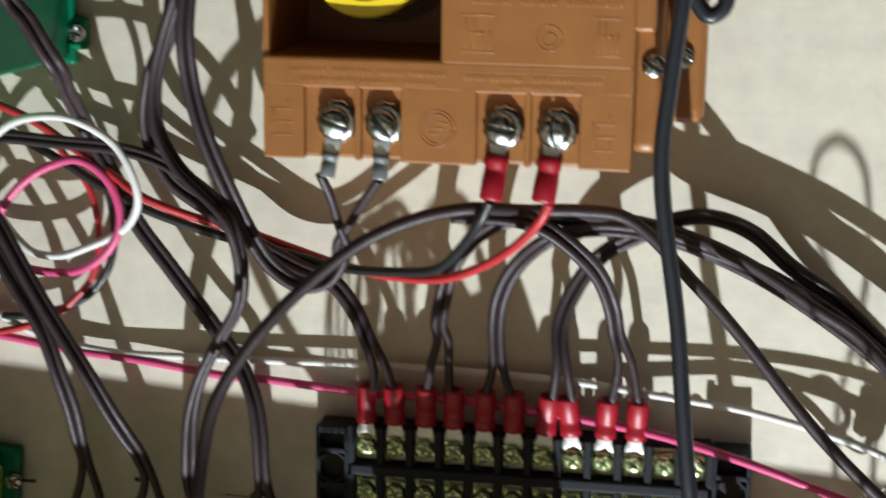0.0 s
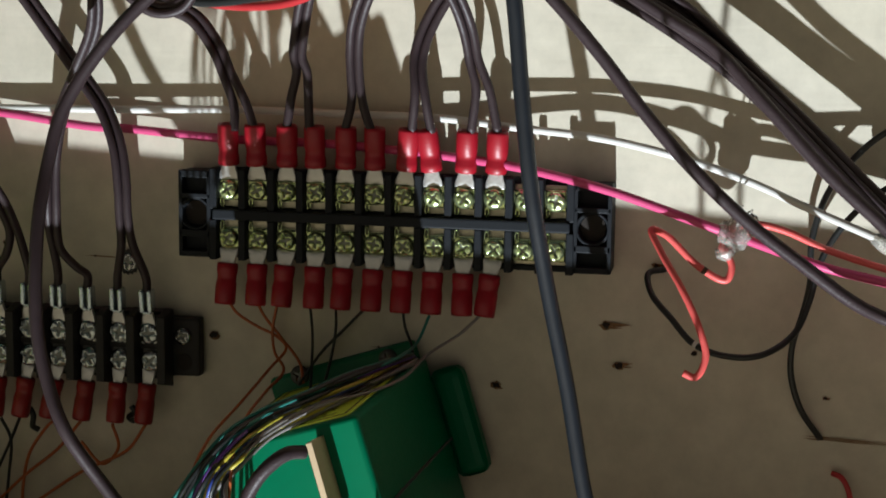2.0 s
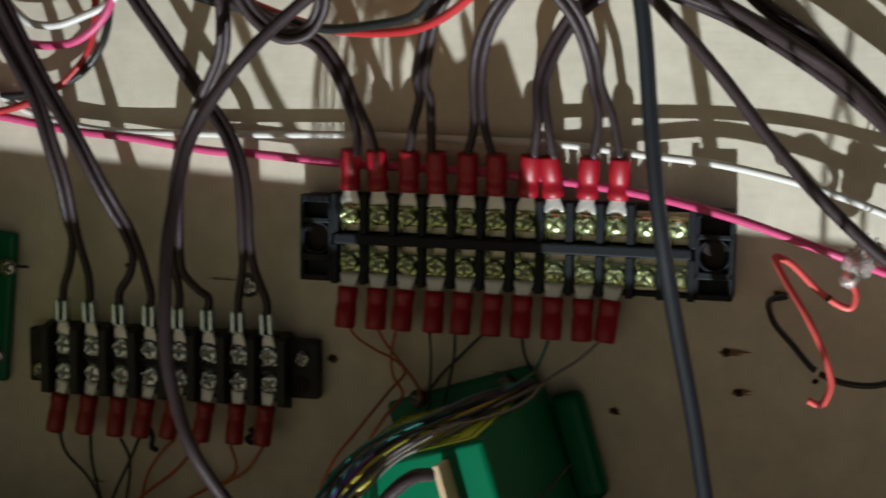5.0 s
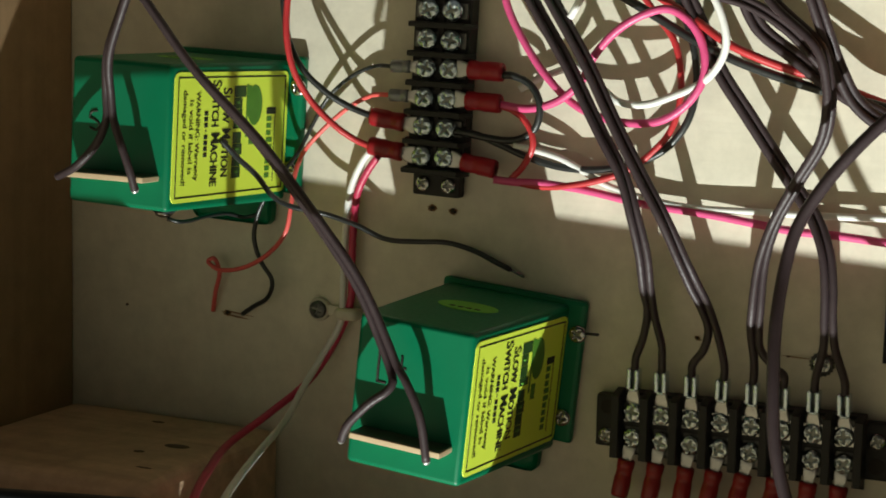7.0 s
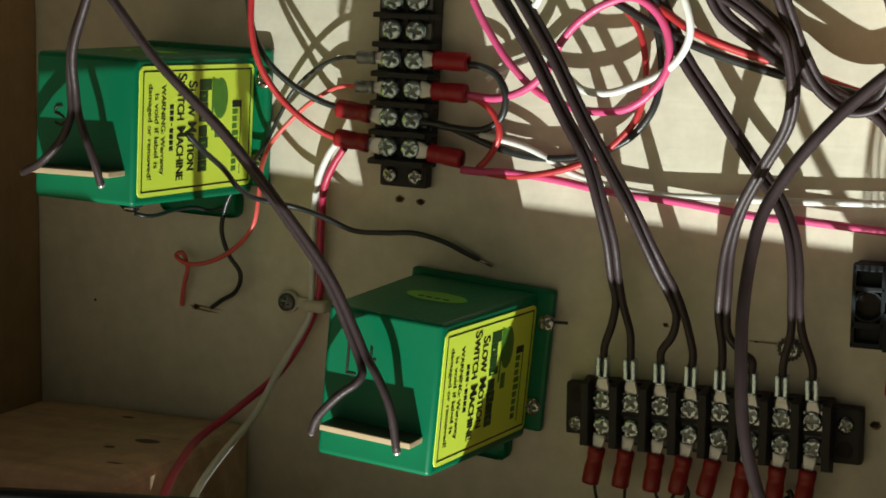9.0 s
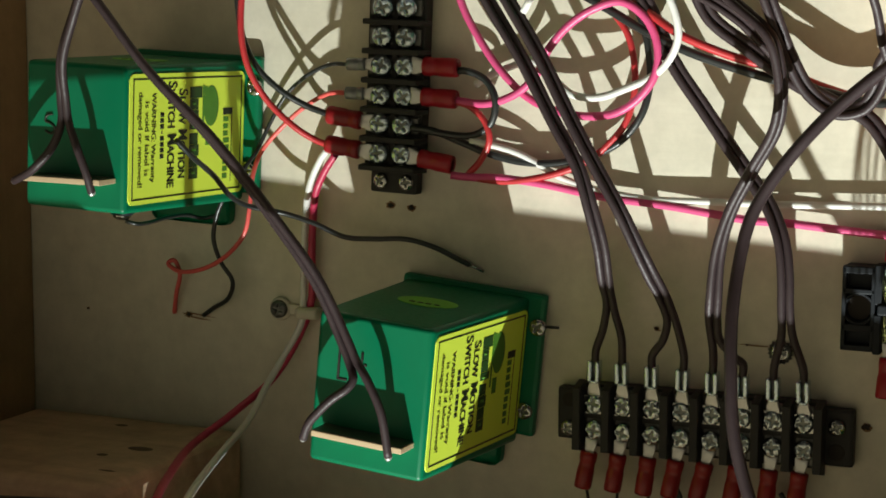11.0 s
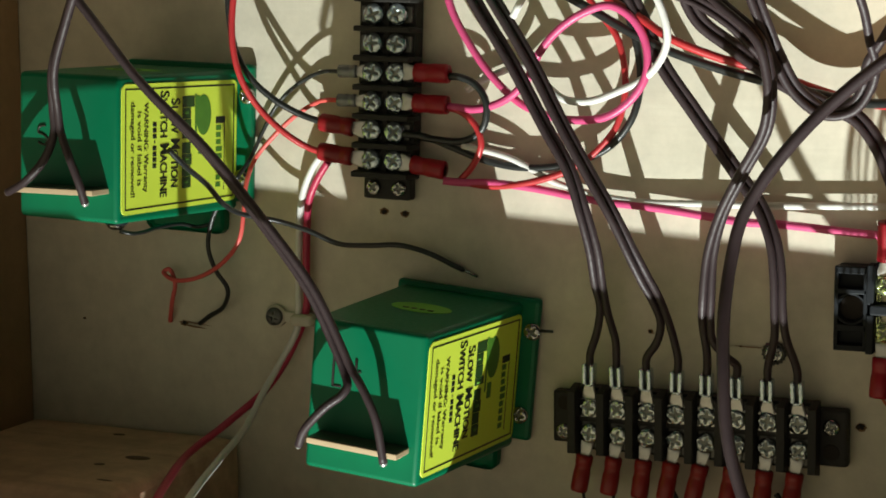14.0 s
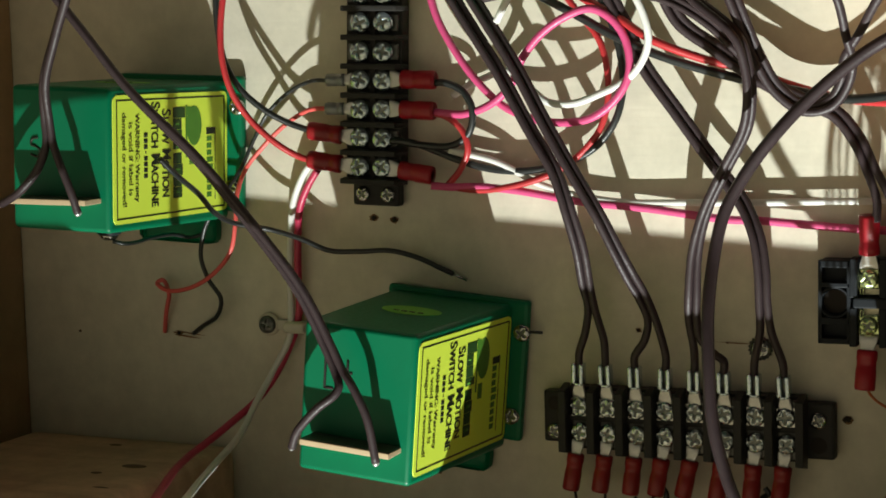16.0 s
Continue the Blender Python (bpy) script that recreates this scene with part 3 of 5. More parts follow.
for piece in PROTO["orange"].children:
    for v in piece.data.vertices:
        v.co.x *= 0.9
for piece in PROTO["grey"].children:
    for v in piece.data.vertices:
        if piece.name.startswith("sleeve"):
            v.co = Vector((v.co.x * 0.68, v.co.y * 0.68, 0.0062 + (v.co.z - 0.0068) * 0.54))
        else:
            v.co = Vector((v.co.x * 0.8, v.co.y * 0.8, 0.0026 + (v.co.z - 0.0026) * 0.78))


def put_crimp(kind, x, h, z, turn, lean=0.0):
    m = pose(x, -h, z, 0, turn, 0) @ pose(0, 0, 0, lean, 0, 0)
    if kind in USED:
        return copy_thing(PROTO[kind], m)
    USED.add(kind)
    PROTO[kind].matrix_world = m
    return PROTO[kind]


TOP12 = (1, -1, 2, 0, 2, 1, 5, -6, 3, 3)
LOW12 = (183, 181, 184, 181, 183, 182, 182, 181, 180, 187)
for k in range(10):
    put_crimp("red", k * 0.00863, 0.0086, 0.0005, TOP12[k], 7)
    put_crimp("red", k * 0.00863, 0.0086, -0.0146, LOW12[k], 6)
for k, (a, b) in enumerate(((2, 189), (-1, 188), (0, 186), (2, 190), (1, 192), (0, 188), (0, 184), (-2, 186))):
    put_crimp("bare", -0.0916 + k * 0.00952, 0.0082, -0.0436 - 0.0001 * k, a, 4)
    put_crimp("orange", -0.0916 + k * 0.00952, 0.0082, -0.0528 + 0.0001 * k, b, 4)
for row, kind, side in ((2, "grey", -1), (3, "grey", -1), (4, "deep", -1), (5, "deep", -1), (2, "red", 1), (3, "red", 1), (5, "red", 1)):
    z = 0.0812 - row * 0.00971
    x = -0.1648 - row * 0.00052 if side < 0 else -0.1568 - row * 0.00048
    put_crimp(kind, x, 0.0085, z, (-90 if side < 0 else 92) + (0, 0, 0, 1, 8 * (side < 0), 8 * (side < 0) + 6 * (side > 0))[row], 2)


# ---- green switch motors ----
def switch_motor():
    """A green tapered case on a screwed flange, with a printed label on one side and a circuit board edge at the front."""
    root = empty("switch_motor")
    D = 0.0675
    bm = bmesh.new()
    back = ((-0.0200, -0.0240), (0.0238, -0.0240), (0.0238, 0.0240), (-0.0200, 0.0240))
    front = ((-0.0195, -0.0232), (0.0180, -0.0232), (0.0180, 0.0232), (-0.0195, 0.0232))
    a = [bm.verts.new((x, -0.003, z)) for x, z in back]
    b = [bm.verts.new((x, -D, z)) for x, z in front]
    for k in range(4):
        bm.faces.new((a[k], a[(k + 1) % 4], b[(k + 1) % 4], b[k]))
    bm.faces.new(b[::-1])
    bm.faces.new(a)
    bmesh.ops.recalc_face_normals(bm, faces=bm.faces)
    bmesh.ops.bevel(bm, geom=list(bm.edges), offset=0.0016, segments=3, affect="EDGES", profile=0.5)
    case = part("case", bm, GREEN, root)
    for q in case.data.polygons:
        q.use_smooth = q.area < 1e-4
    bm = bmesh.new()
    box(bm, -0.0215, 0.0293, -0.0042, -0.0004, -0.0215, 0.0258, bevel=0.0014)
    box(bm, -0.0130, 0.0190, -0.0042, -0.0004, -0.0335, -0.0235, bevel=0.0036, seg=3)
    part("flange", bm, GREEN, root)
    for x, z in ((0.0277, 0.0152), (0.0258, -0.0130)):
        screw_thing(root, x, 0.0042, z, 0.0028, 0.0018, NICK, 20 + 900 * z, name="fixing_screw")
    bm = bmesh.new()
    box(bm, -0.0147, 0.0148, -0.0765, -0.064, -0.0130, -0.0113, bevel=0.0002)
    pcb = part("circuit_board", bm, PCB, root, "tan circuit board edge")
    bm = bmesh.new()
    box(bm, -0.0144, 0.0145, -0.0760, -0.0672, -0.0114, -0.0110)
    part("board_face", bm, PCBD, pcb, "dark soldered face of the board")
    # sticker on the upper side
    bm = bmesh.new()
    lathe(bm, [(1, 0), (0.995, 0.5), (0.2, 0.55)], Matrix.Translation((0.001, -0.034, 0.0236)) @ Matrix.Diagonal((0.0100, 0.0068, 0.0003, 1)) @ Matrix.Rotation(radians(-90), 4, "X"), 28)
    st = part("sticker", bm, STICK, root, "oval light green sticker")
    bm = bmesh.new()
    for k in range(4):
        box(bm, -0.004 + k * 0.0028, -0.0022 + k * 0.0028, -0.0375, -0.0362, 0.02375, 0.0239)
    part("sticker_print", bm, INK, st)
    # label on the side that faces +x: rows run from the front to the panel, letters read downwards
    tilt = math.atan2(0.0058, D - 0.003)
    base = Matrix.Translation((0.0180, -D, 0)) @ Matrix.Rotation(-tilt, 4, "Z") @ Matrix(((0, 0, 1, 0), (0, 1, 0, 0), (-1, 0, 0, 0), (0, 0, 0, 1)))
    # local axes of base: x runs down the label, y runs towards the panel, z stands out of it
    bm = bmesh.new()
    box(bm, -0.0206, 0.0206, 0.0016, 0.0628, -0.0002, 0.0003)
    bmesh.ops.bevel(bm, geom=[e for e in bm.edges if abs(e.verts[0].co.z - e.verts[1].co.z) > 0.0001], offset=0.0022, segments=4, affect="EDGES", profile=0.5)
    bmesh.ops.transform(bm, matrix=base, verts=bm.verts)
    lab = part("label", bm, LABEL, root, "yellow-green printed paper label")

    def ink(name, rects, mat=INK, z=0.00038):
        bm = bmesh.new()
        for x0, x1, y0, y1 in rects:
            box(bm, x0, x1, y0, y1, z - 0.0001, z)
        bmesh.ops.transform(bm, matrix=base, verts=bm.verts)
        return part(name, bm, mat, lab)

    X, Y0, Y1, w = 0.0192, 0.0032, 0.0613, 0.0005
    ink("border", ((-X, X, Y0, Y0 + w), (-X, X, Y1 - w, Y1), (-X, -X + w, Y0, Y1), (X - w, X, Y0, Y1)))
    for body, size, y, x0, width, bold in (("WARNING: Warranty", 0.0031, 0.0126, -0.0145, 0.0285, 0.00001), ("is void if label is", 0.0031, 0.0093, -0.0120, 0.0235, 0.0), ("damaged or removed!", 0.0031, 0.0060, -0.0150, 0.0300, 0.0)):
        text(body, size, base @ Matrix.Translation((x0, y, 0.00040)), INK, lab, bold, width)
    small_caps("SLOW MOTION", 0.0064, 0.0049, base @ Matrix.Translation((-0.0155, 0.0266, 0.00040)), INK, lab, 0.00013, 0.0290)
    small_caps("SWITCH MACHINE", 0.0064, 0.0049, base @ Matrix.Translation((-0.0180, 0.0209, 0.00040)), INK, lab, 0.00013, 0.0345)
    for k in range(8):
        ink("number_bar", ((-0.0082 + k * 0.00190, -0.0082 + k * 0.00190 + 0.00145, 0.0170, 0.0189) if k != 3 else (-0.0082 + k * 0.00190 + 0.0002, -0.0082 + k * 0.00190 + 0.0011, 0.0177, 0.0182),))
    # the product mark: eight heavy rounded blocks that touch, with lighter cores
    for k in range(8):
        x, hh = -0.0160 + k * 0.0038, (0.0066, 0.0046, 0.0048, 0.0060, 0.0046, 0.0052, 0.0046, 0.0048)[k]
        bm = bmesh.new()
        box(bm, x, x + (0.0037 if k != 3 else 0.0026), 0.0324, 0.0324 + hh, 0.0002, 0.0004, bevel=0.00009, seg=1)
        bmesh.ops.transform(bm, matrix=base, verts=bm.verts)
        mark_part = part("brand_bar", bm, INKD, lab)
        if k % 2:
            bm = bmesh.new()
            box(bm, x + 0.0012, x + 0.0021, 0.0338, 0.0324 + hh - 0.0014, 0.0003, 0.00045)
            bmesh.ops.transform(bm, matrix=base, verts=bm.verts)
            part("brand_core", bm, INKO, mark_part)
    bm = bmesh.new()
    lathe(bm, [(1, 0), (0.98, 0.4), (0.2, 0.5)], base @ Matrix.Translation((-0.0095, 0.0440, 0.0003)) @ Matrix.Diagonal((0.0068, 0.0042, 0.0002, 1)) @ Matrix.Rotation(radians(-90), 4, "X"), 20)
    part("emblem", bm, INKO, lab)
    ink("emblem_base", ((-0.0165, 0.0010, 0.0392, 0.0402), (-0.0160, -0.0130, 0.0400, 0.0420), (-0.0015, 0.0035, 0.0412, 0.0440)), INKO)
    ink("maker_bar", ((-0.0085, -0.0062, 0.0508, 0.0560),))
    ink("maker_rule", ((-0.0062, 0.0165, 0.0556, 0.0559),))
    for k in range(9):
        x = -0.0056 + k * 0.0024
        ink("maker_bar", ((x, x + 0.0017, 0.0510, 0.0510 + (0.0028, 0.0026, 0.0026, 0.0034, 0.0034, 0.0026, 0.0026, 0.0026, 0.0026)[k]),), INKO)
    return root


motor = tagged(switch_motor(), "green plastic switch motor with yellow label, on the plywood", "switch motor", "green switch motors")
motor.matrix_world = pose(-0.1411, 0, -0.0344, 0, 5.1, 0)
bpy.context.view_layer.update()
upper = tagged(copy_thing(motor, pose(-0.2443, 0, 0.0391, 0, 2.4, 0)), "green plastic switch motor with yellow label, beside the pine rail")
lower = tagged(copy_thing(motor, pose(0.0425, -0.0005, -0.0770, -2.5) @ pose(0, 0, 0, 0, 0, -6) @ pose(0, 0, 0, 0, -108) @ Matrix.Diagonal((1, 0.95, 1, 1))), "green plastic switch motor turned sideways under a wire bundle")
corner = tagged(copy_thing(motor, pose(-0.1087, 0, 0.1334, 0, 180, 0)), "green plastic switch motor above the wire ring")
bm = bmesh.new()
box(bm, -0.0250, -0.0190, -0.0042, -0.0004, 0.0120, 0.0215, bevel=0.0016, seg=3)
part("mounting_ear", bm, GREEN, corner)
screw_thing(corner, -0.0222, 0.0042, 0.0165, 0.0026, 0.0016, DULL, 20, name="ear_screw")
for x0, x1, z0, z1 in ((-0.0121, -0.0112, 0.0030, 0.0128), (-0.0120, -0.0086, 0.0030, 0.0038), (-0.0046, -0.0037, 0.0075, 0.0128), (-0.0036, -0.0024, 0.0084, 0.0093)):
    bm = bmesh.new()
    box(bm, x0, x1, -0.0678, -0.0674, z0, z1, bevel=0.0002, seg=1)
    part("pen_mark", bm, HOLE, motor, "black pen stroke on the case")
bm = bmesh.new()
tube(bm, spline([(-0.0090, -0.0676, 0.0066), (-0.0112, -0.0676, 0.0060), (-0.0118, -0.0676, 0.0042), (-0.0100, -0.0676, 0.0036), (-0.0082, -0.0676, 0.0022), (-0.0094, -0.0676, 0.0004), (-0.0118, -0.0676, 0.0010)]), 0.00042, 6)
part("pen_mark", bm, INK, upper, "black pen stroke on the case")
bm = bmesh.new()
lathe(bm, [(0.0040, 0), (0.0042, 0.0012), (0.0040, 0.0034), (0.0034, 0.0040), (0.0010, 0.0040)], Matrix.Translation((0.0030, -0.0460, -0.0226)) @ Matrix.Rotation(radians(90), 4, "X"), 18)
bush = part("bush", bm, BLACK, upper, "black plastic bush under a screw")
bm = bmesh.new()
lathe(bm, [(0.0030, 0), (0.0029, 0.0008), (0.0018, 0.0016), (0.0004, 0.0018)], Matrix.Translation((0.0030, -0.0460, -0.0266)) @ Matrix.Rotation(radians(90), 4, "X"), 16)
part("side_screw", bm, NICK, bush, "dull screw head")
# the board of the motor by the rail sits a little lower and straighter
for piece in upper.children:
    if piece.name.startswith("circuit_board"):
        piece.matrix_local = pose(0, 0, -0.0128, 0, -1.6, 0) @ pose(0, 0, 0.0118)
# darker metal on this motor's screws carries the shade they sit in
for piece in lower.children:
    if piece.name.startswith("fixing_screw"):
        piece.data = piece.data.copy()
        piece.data.materials[0] = DARKN

# ---- brown housing with a yellow knob ----
def housing():
    root = empty("timer_housing")
    tagged(root, "brown moulded housing with four screw terminals and yellow knob", "electrical housing")
    F, B = -0.046, -0.0004
    x0, x1, zb, zs = -0.0197, 0.0757, 0.0910, 0.1172
    def piece(name, *dims, bevel=0.0, seg=2, label=""):
        bm = bmesh.new()
        box(bm, *dims, bevel=bevel, seg=seg)
        return part(name, bm, BROWN, root, label)

    case = piece("case", x0, x1, -0.0432, B, zb, zs, bevel=0.001)
    piece("cover", 0.0268, x1, F, B, zs - 0.001, 0.225, bevel=0.001)
    piece("dial_floor", x0, 0.0275, -0.004, B, zs - 0.001, 0.225)
    piece("dial_wall", x0 - 0.0002, x0 + 0.0015, F + 0.001, B, zs - 0.001, 0.225, bevel=0.0004)
    piece("ledge", x0, x1, F, -0.0395, 0.1095, zs + 0.0002, bevel=0.0008)
    cuts = (x0, -0.0088, 0.0046, 0.0062, 0.0166, 0.0362, 0.0486, 0.0502, 0.0625, x1)
    for a, b in ((0, 1), (2, 3), (4, 5), (6, 7), (8, 9)):
        piece("terminal_rib", cuts[a], cuts[b], F, -0.0395, zb - 0.0002, 0.1105, bevel=0.0006)
    piece("side_step", x1 - 0.001, 0.0822, -0.034, B, 0.0935, 0.225, bevel=0.003, seg=3)
    piece("side_ear", 0.0820, 0.0930, -0.014, B, 0.0985, 0.225, bevel=0.004, seg=3)
    piece("side_cover", x1 - 0.001, 0.0805, -0.044, -0.030, 0.126, 0.225, bevel=0.001)

    def mark(x, w, z, t):
        """One moulded stroke, standing a hair proud of the face."""
        piece("raised_mark", x, x + w, F - 0.00006, F + 0.0002, z, z + t, bevel=0.00014, seg=2)

    def row(xa, xb, z, t, seed, gaps=()):
        """A line of moulded lettering worn past reading: strokes of uneven width with gaps between the words."""
        rng, x = random.Random(seed), xa
        while x < xb:
            w = rng.uniform(0.0005, 0.0012)
            if not any(g < x < g + 0.0016 for g in gaps):
                mark(x, w, z + rng.uniform(0, 0.12) * t, t * rng.uniform(0.8, 1.0))
            x += w + rng.uniform(0.0003, 0.0005)

    row(-0.0128, 0.0285, 0.1132, 0.0016, 3, (-0.0030, 0.0090, 0.0170))
    row(-0.0092, 0.0255, 0.1108, 0.0015, 4, (0.0040, 0.0150))
    row(0.0330, 0.0680, 0.1126, 0.0018, 5, (0.0480,))
    row(0.0420, 0.0610, 0.1105, 0.0015, 6)
    for z in (0.1101, 0.1149):
        mark(0.0320, 0.0375, z, 0.0003)
    for x in (0.0320, 0.0692):
        mark(x, 0.0003, 0.1101, 0.0051)
    # worn signs on the terminal ribs: two uprights with cross strokes
    for xa, za in ((-0.0176, 0.0968), (0.0658, 0.0958)):
        for k in range(3):
            mark(xa, 0.0058, za + k * 0.0034, 0.0006)
            mark(xa + (0.0010 if k % 2 else 0.0040), 0.0007, za + k * 0.0034, 0.0030)
        mark(xa, 0.0007, za, 0.0074)
    # framed signs on the cover
    for xa, w in ((0.0320, 0.0085), (0.0655, 0.0068)):
        for z in (0.1198, 0.1290):
            mark(xa, w, z, 0.0006)
        for q in (0.12, 0.36, 0.60, 0.82):
            mark(xa + q * w, 0.0007, 0.1206, 0.0080 - 0.003 * (q > 0.5))
        mark(xa + 0.2 * w, 0.5 * w, 0.1246, 0.0006)
    for k, (xa, xb) in enumerate(((0.0345, 0.0720), (0.0325, 0.0735), (0.0345, 0.0700))):
        row(xa, xb, 0.1318 + 0.0034 * k, 0.0018, 11 + k, (0.0450, 0.0560))
    for cx, cz, r in ((0.0262, 0.1000, 0.0047), (0.0262, 0.1000, 0.0038), (0.0545, 0.1240, 0.0032), (0.0545, 0.1236, 0.0017)):
        bm = bmesh.new()
        tube(bm, [Vector((cx + r * math.cos(a), F, cz + r * math.sin(a))) for a in (2 * math.pi * k / 28 for k in range(29))], 0.00016, 6)
        part("raised_ring", bm, BROWN, root)
    for k in range(3):
        mark(0.0240 + 0.0012 * k, 0.0024, 0.0985 + 0.0014 * k, 0.0006)
    bm = bmesh.new()
    lathe(bm, [(0.0165, 0), (0.0165, 0.0325), (0.0158, 0.0340), (0.0120, 0.0345), (0.0118, 0.0335)], pose(0.0052, -0.004, 0.1432), 40)
    part("knob", bm, YELL, root, "round yellow knob")
    bm = bmesh.new()
    lathe(bm, [(0.0205, 0), (0.0205, 0.002)], pose(0.0052, -0.004, 0.1432), 40)
    part("dial_plate", bm, DIAL, root, "dark brown dial")
    for r in (0.0182, 0.0196):
        bm = bmesh.new()
        tube(bm, [Vector((0.0052 + r * math.cos(a), -0.0062, 0.1432 + r * math.sin(a))) for a in (2 * math.pi * k / 40 for k in range(41))], 0.00035, 6)
        part("dial_ring", bm, BROWN, root)
    for k, x in enumerate((-0.0010, 0.0117, 0.0425, 0.0563)):
        screw_thing(root, x, 0.0444, 0.1004, 0.0041, 0.0034, TERM, (20, 50, 10, 80)[k], "one", name="terminal_screw")
    for k, x in enumerate((-0.0010, 0.0117, 0.0425, 0.0563)):
        # toothed washer, dished towards the screw
        bm = bmesh.new()
        teeth = 13
        m = pose(x + 0.0005, -0.0428, 0.1008, 4, 7 * k, -5)
        rim = [[bm.verts.new(m @ Vector((r * math.cos(a), -h, r * math.sin(a) * 1.06))) for a, r in ((2 * math.pi * j / (2 * teeth), rr * (1.0 if j % 2 else 0.90)) for j in range(2 * teeth))] for rr, h in ((0.0057, 0.0), (0.0057, 0.0010), (0.0046, 0.0017), (0.0020, 0.0018))]
        for p, q in zip(rim[:-1], rim[1:]):
            for j in range(2 * teeth):
                bm.faces.new((p[j], p[(j + 1) % (2 * teeth)], q[(j + 1) % (2 * teeth)], q[j]))
        bm.faces.new(rim[-1])
        part("clamp_plate", bm, NICK, root, "toothed grey steel washer")
    for x, h in ((0.0800, 0.034), (0.0868, 0.014)):
        screw_thing(root, x, h, 0.1165, 0.0030, 0.0016, TERM, 30, "one", name="side_screw")


housing()
for x, kind, turn in ((-0.0010, "grey", 190), (0.0117, "grey", 184)):
    put_crimp(kind, x, 0.0435, 0.0985, turn, 4)
for x, turn in ((0.0425, 187), (0.0563, 188)):
    put_crimp("red", x, 0.0430, 0.1005, turn, 6)

# ---- small fixings ----
clip = empty("cable_clip")
tagged(clip, "milky nylon cable clip screwed to the plywood", "cable clip")
bm = bmesh.new()
lathe(bm, [(0.0041, 0), (0.0041, 0.0010), (0.0037, 0.0014), (0.0030, 0.0014)], pose(-0.2084, -0.0004, -0.0231), 24)
box(bm, -0.2054, -0.1988, -0.0016, -0.0004, -0.0250, -0.0212, bevel=0.0005)
box(bm, -0.2004, -0.1915, -0.0066, -0.0004, -0.0254, -0.0212, bevel=0.0018, seg=3)
part("strap", bm, NYLON, clip)
screw_thing(clip, -0.2084, 0.0016, -0.0231, 0.0031, 0.0022, DARKN, 15)
washer_screw = empty("panel_screw")
tagged(washer_screw, "flat steel screw driven flush into the plywood", "screw")
bm = bmesh.new()
rim = []
for k in range(36):
    a, rr = 2 * math.pi * k / 36, 0.0040 if k % 2 else 0.0034
    rim.append([bm.verts.new((-0.0345 + q * math.cos(a), y, -0.0239 + q * math.sin(a))) for q, y in ((rr, -0.0003), (rr, -0.0009), (0.0029, -0.0011))])
for k in range(36):
    a, b = rim[k], rim[(k + 1) % 36]
    for j in (0, 1):
        bm.faces.new((a[j], b[j], b[j + 1], a[j + 1]))
bmesh.ops.recalc_face_normals(bm, faces=bm.faces)
part("toothed_washer", bm, DARKN, washer_screw, "dark toothed washer")
screw_thing(washer_screw, -0.0345, 0.0003, -0.0239, 0.0029, 0.0012, NICK, 8)
GL = Vector((0.1447, -0.0150, -0.0061))
bm = bmesh.new()
for ox, oz, oy, sc in ((0, 0, 0, 1.15), (-0.0026, -0.0052, -0.001, 0.62), (0.0030, 0.0034, 0.0005, 0.6)):
    vs = bmesh.ops.create_icosphere(bm, subdivisions=3, radius=1)["verts"]
    for v in vs:
        d = sc * (1 + 0.35 * noise.noise(v.co * 1.7 + Vector((ox, oy, oz)) * 900) + 0.2 * noise.noise(v.co * 4.1))
        v.co = GL + Vector((ox, oy, oz)) + Vector((v.co.x * 0.0042, v.co.y * 0.0036, v.co.z * 0.0038)) * d
g = tagged(part("glue_blob", bm, GLUE), "milky hot glue blob over a wire splice", "glue blob")
for q in g.data.polygons:
    q.use_smooth = True
bm = bmesh.new()
vs = bmesh.ops.create_icosphere(bm, subdivisions=3, radius=1)["verts"]
for v in vs:
    d = 1 + 0.3 * noise.noise(v.co * 1.9)
    v.co = Vector((0.1850, -0.0185, -0.0072)) + Vector((v.co.x * 0.0052, v.co.y * 0.0034, v.co.z * 0.0028 - v.co.x * 0.0016)) * d
g = tagged(part("glue_blob", bm, GLUE), "clear hot glue blob on the white wire", "glue blob")
for q in g.data.polygons:
    q.use_smooth = True

# ---- cords and wires ----
twin("twin_cord", "brown twin cord clamped on the eight-pole strip", CORD, 0.0013, [(-0.1377, -0.0185, 0.1030), (-0.1241, -0.0185, 0.0808), (-0.1136, -0.0185, 0.0645), (-0.1030, -0.0185, 0.0457), (-0.0948, -0.0185, 0.0317), (-0.0906, -0.0180, 0.0191), (-0.0882, -0.0150, 0.0071), (-0.0877, -0.0112, -0.0040)],
     [(-0.0876, -0.0098, -0.0113), (-0.0886, -0.0098, -0.0195), (-0.0910, -0.0091, -0.0266), (-0.0911, -0.0091, -0.0304)], [(-0.0851, -0.0098, -0.0129), (-0.0825, -0.0098, -0.0217), (-0.0824, -0.0091, -0.0267), (-0.0823, -0.0091, -0.0305)], twist=0.95)
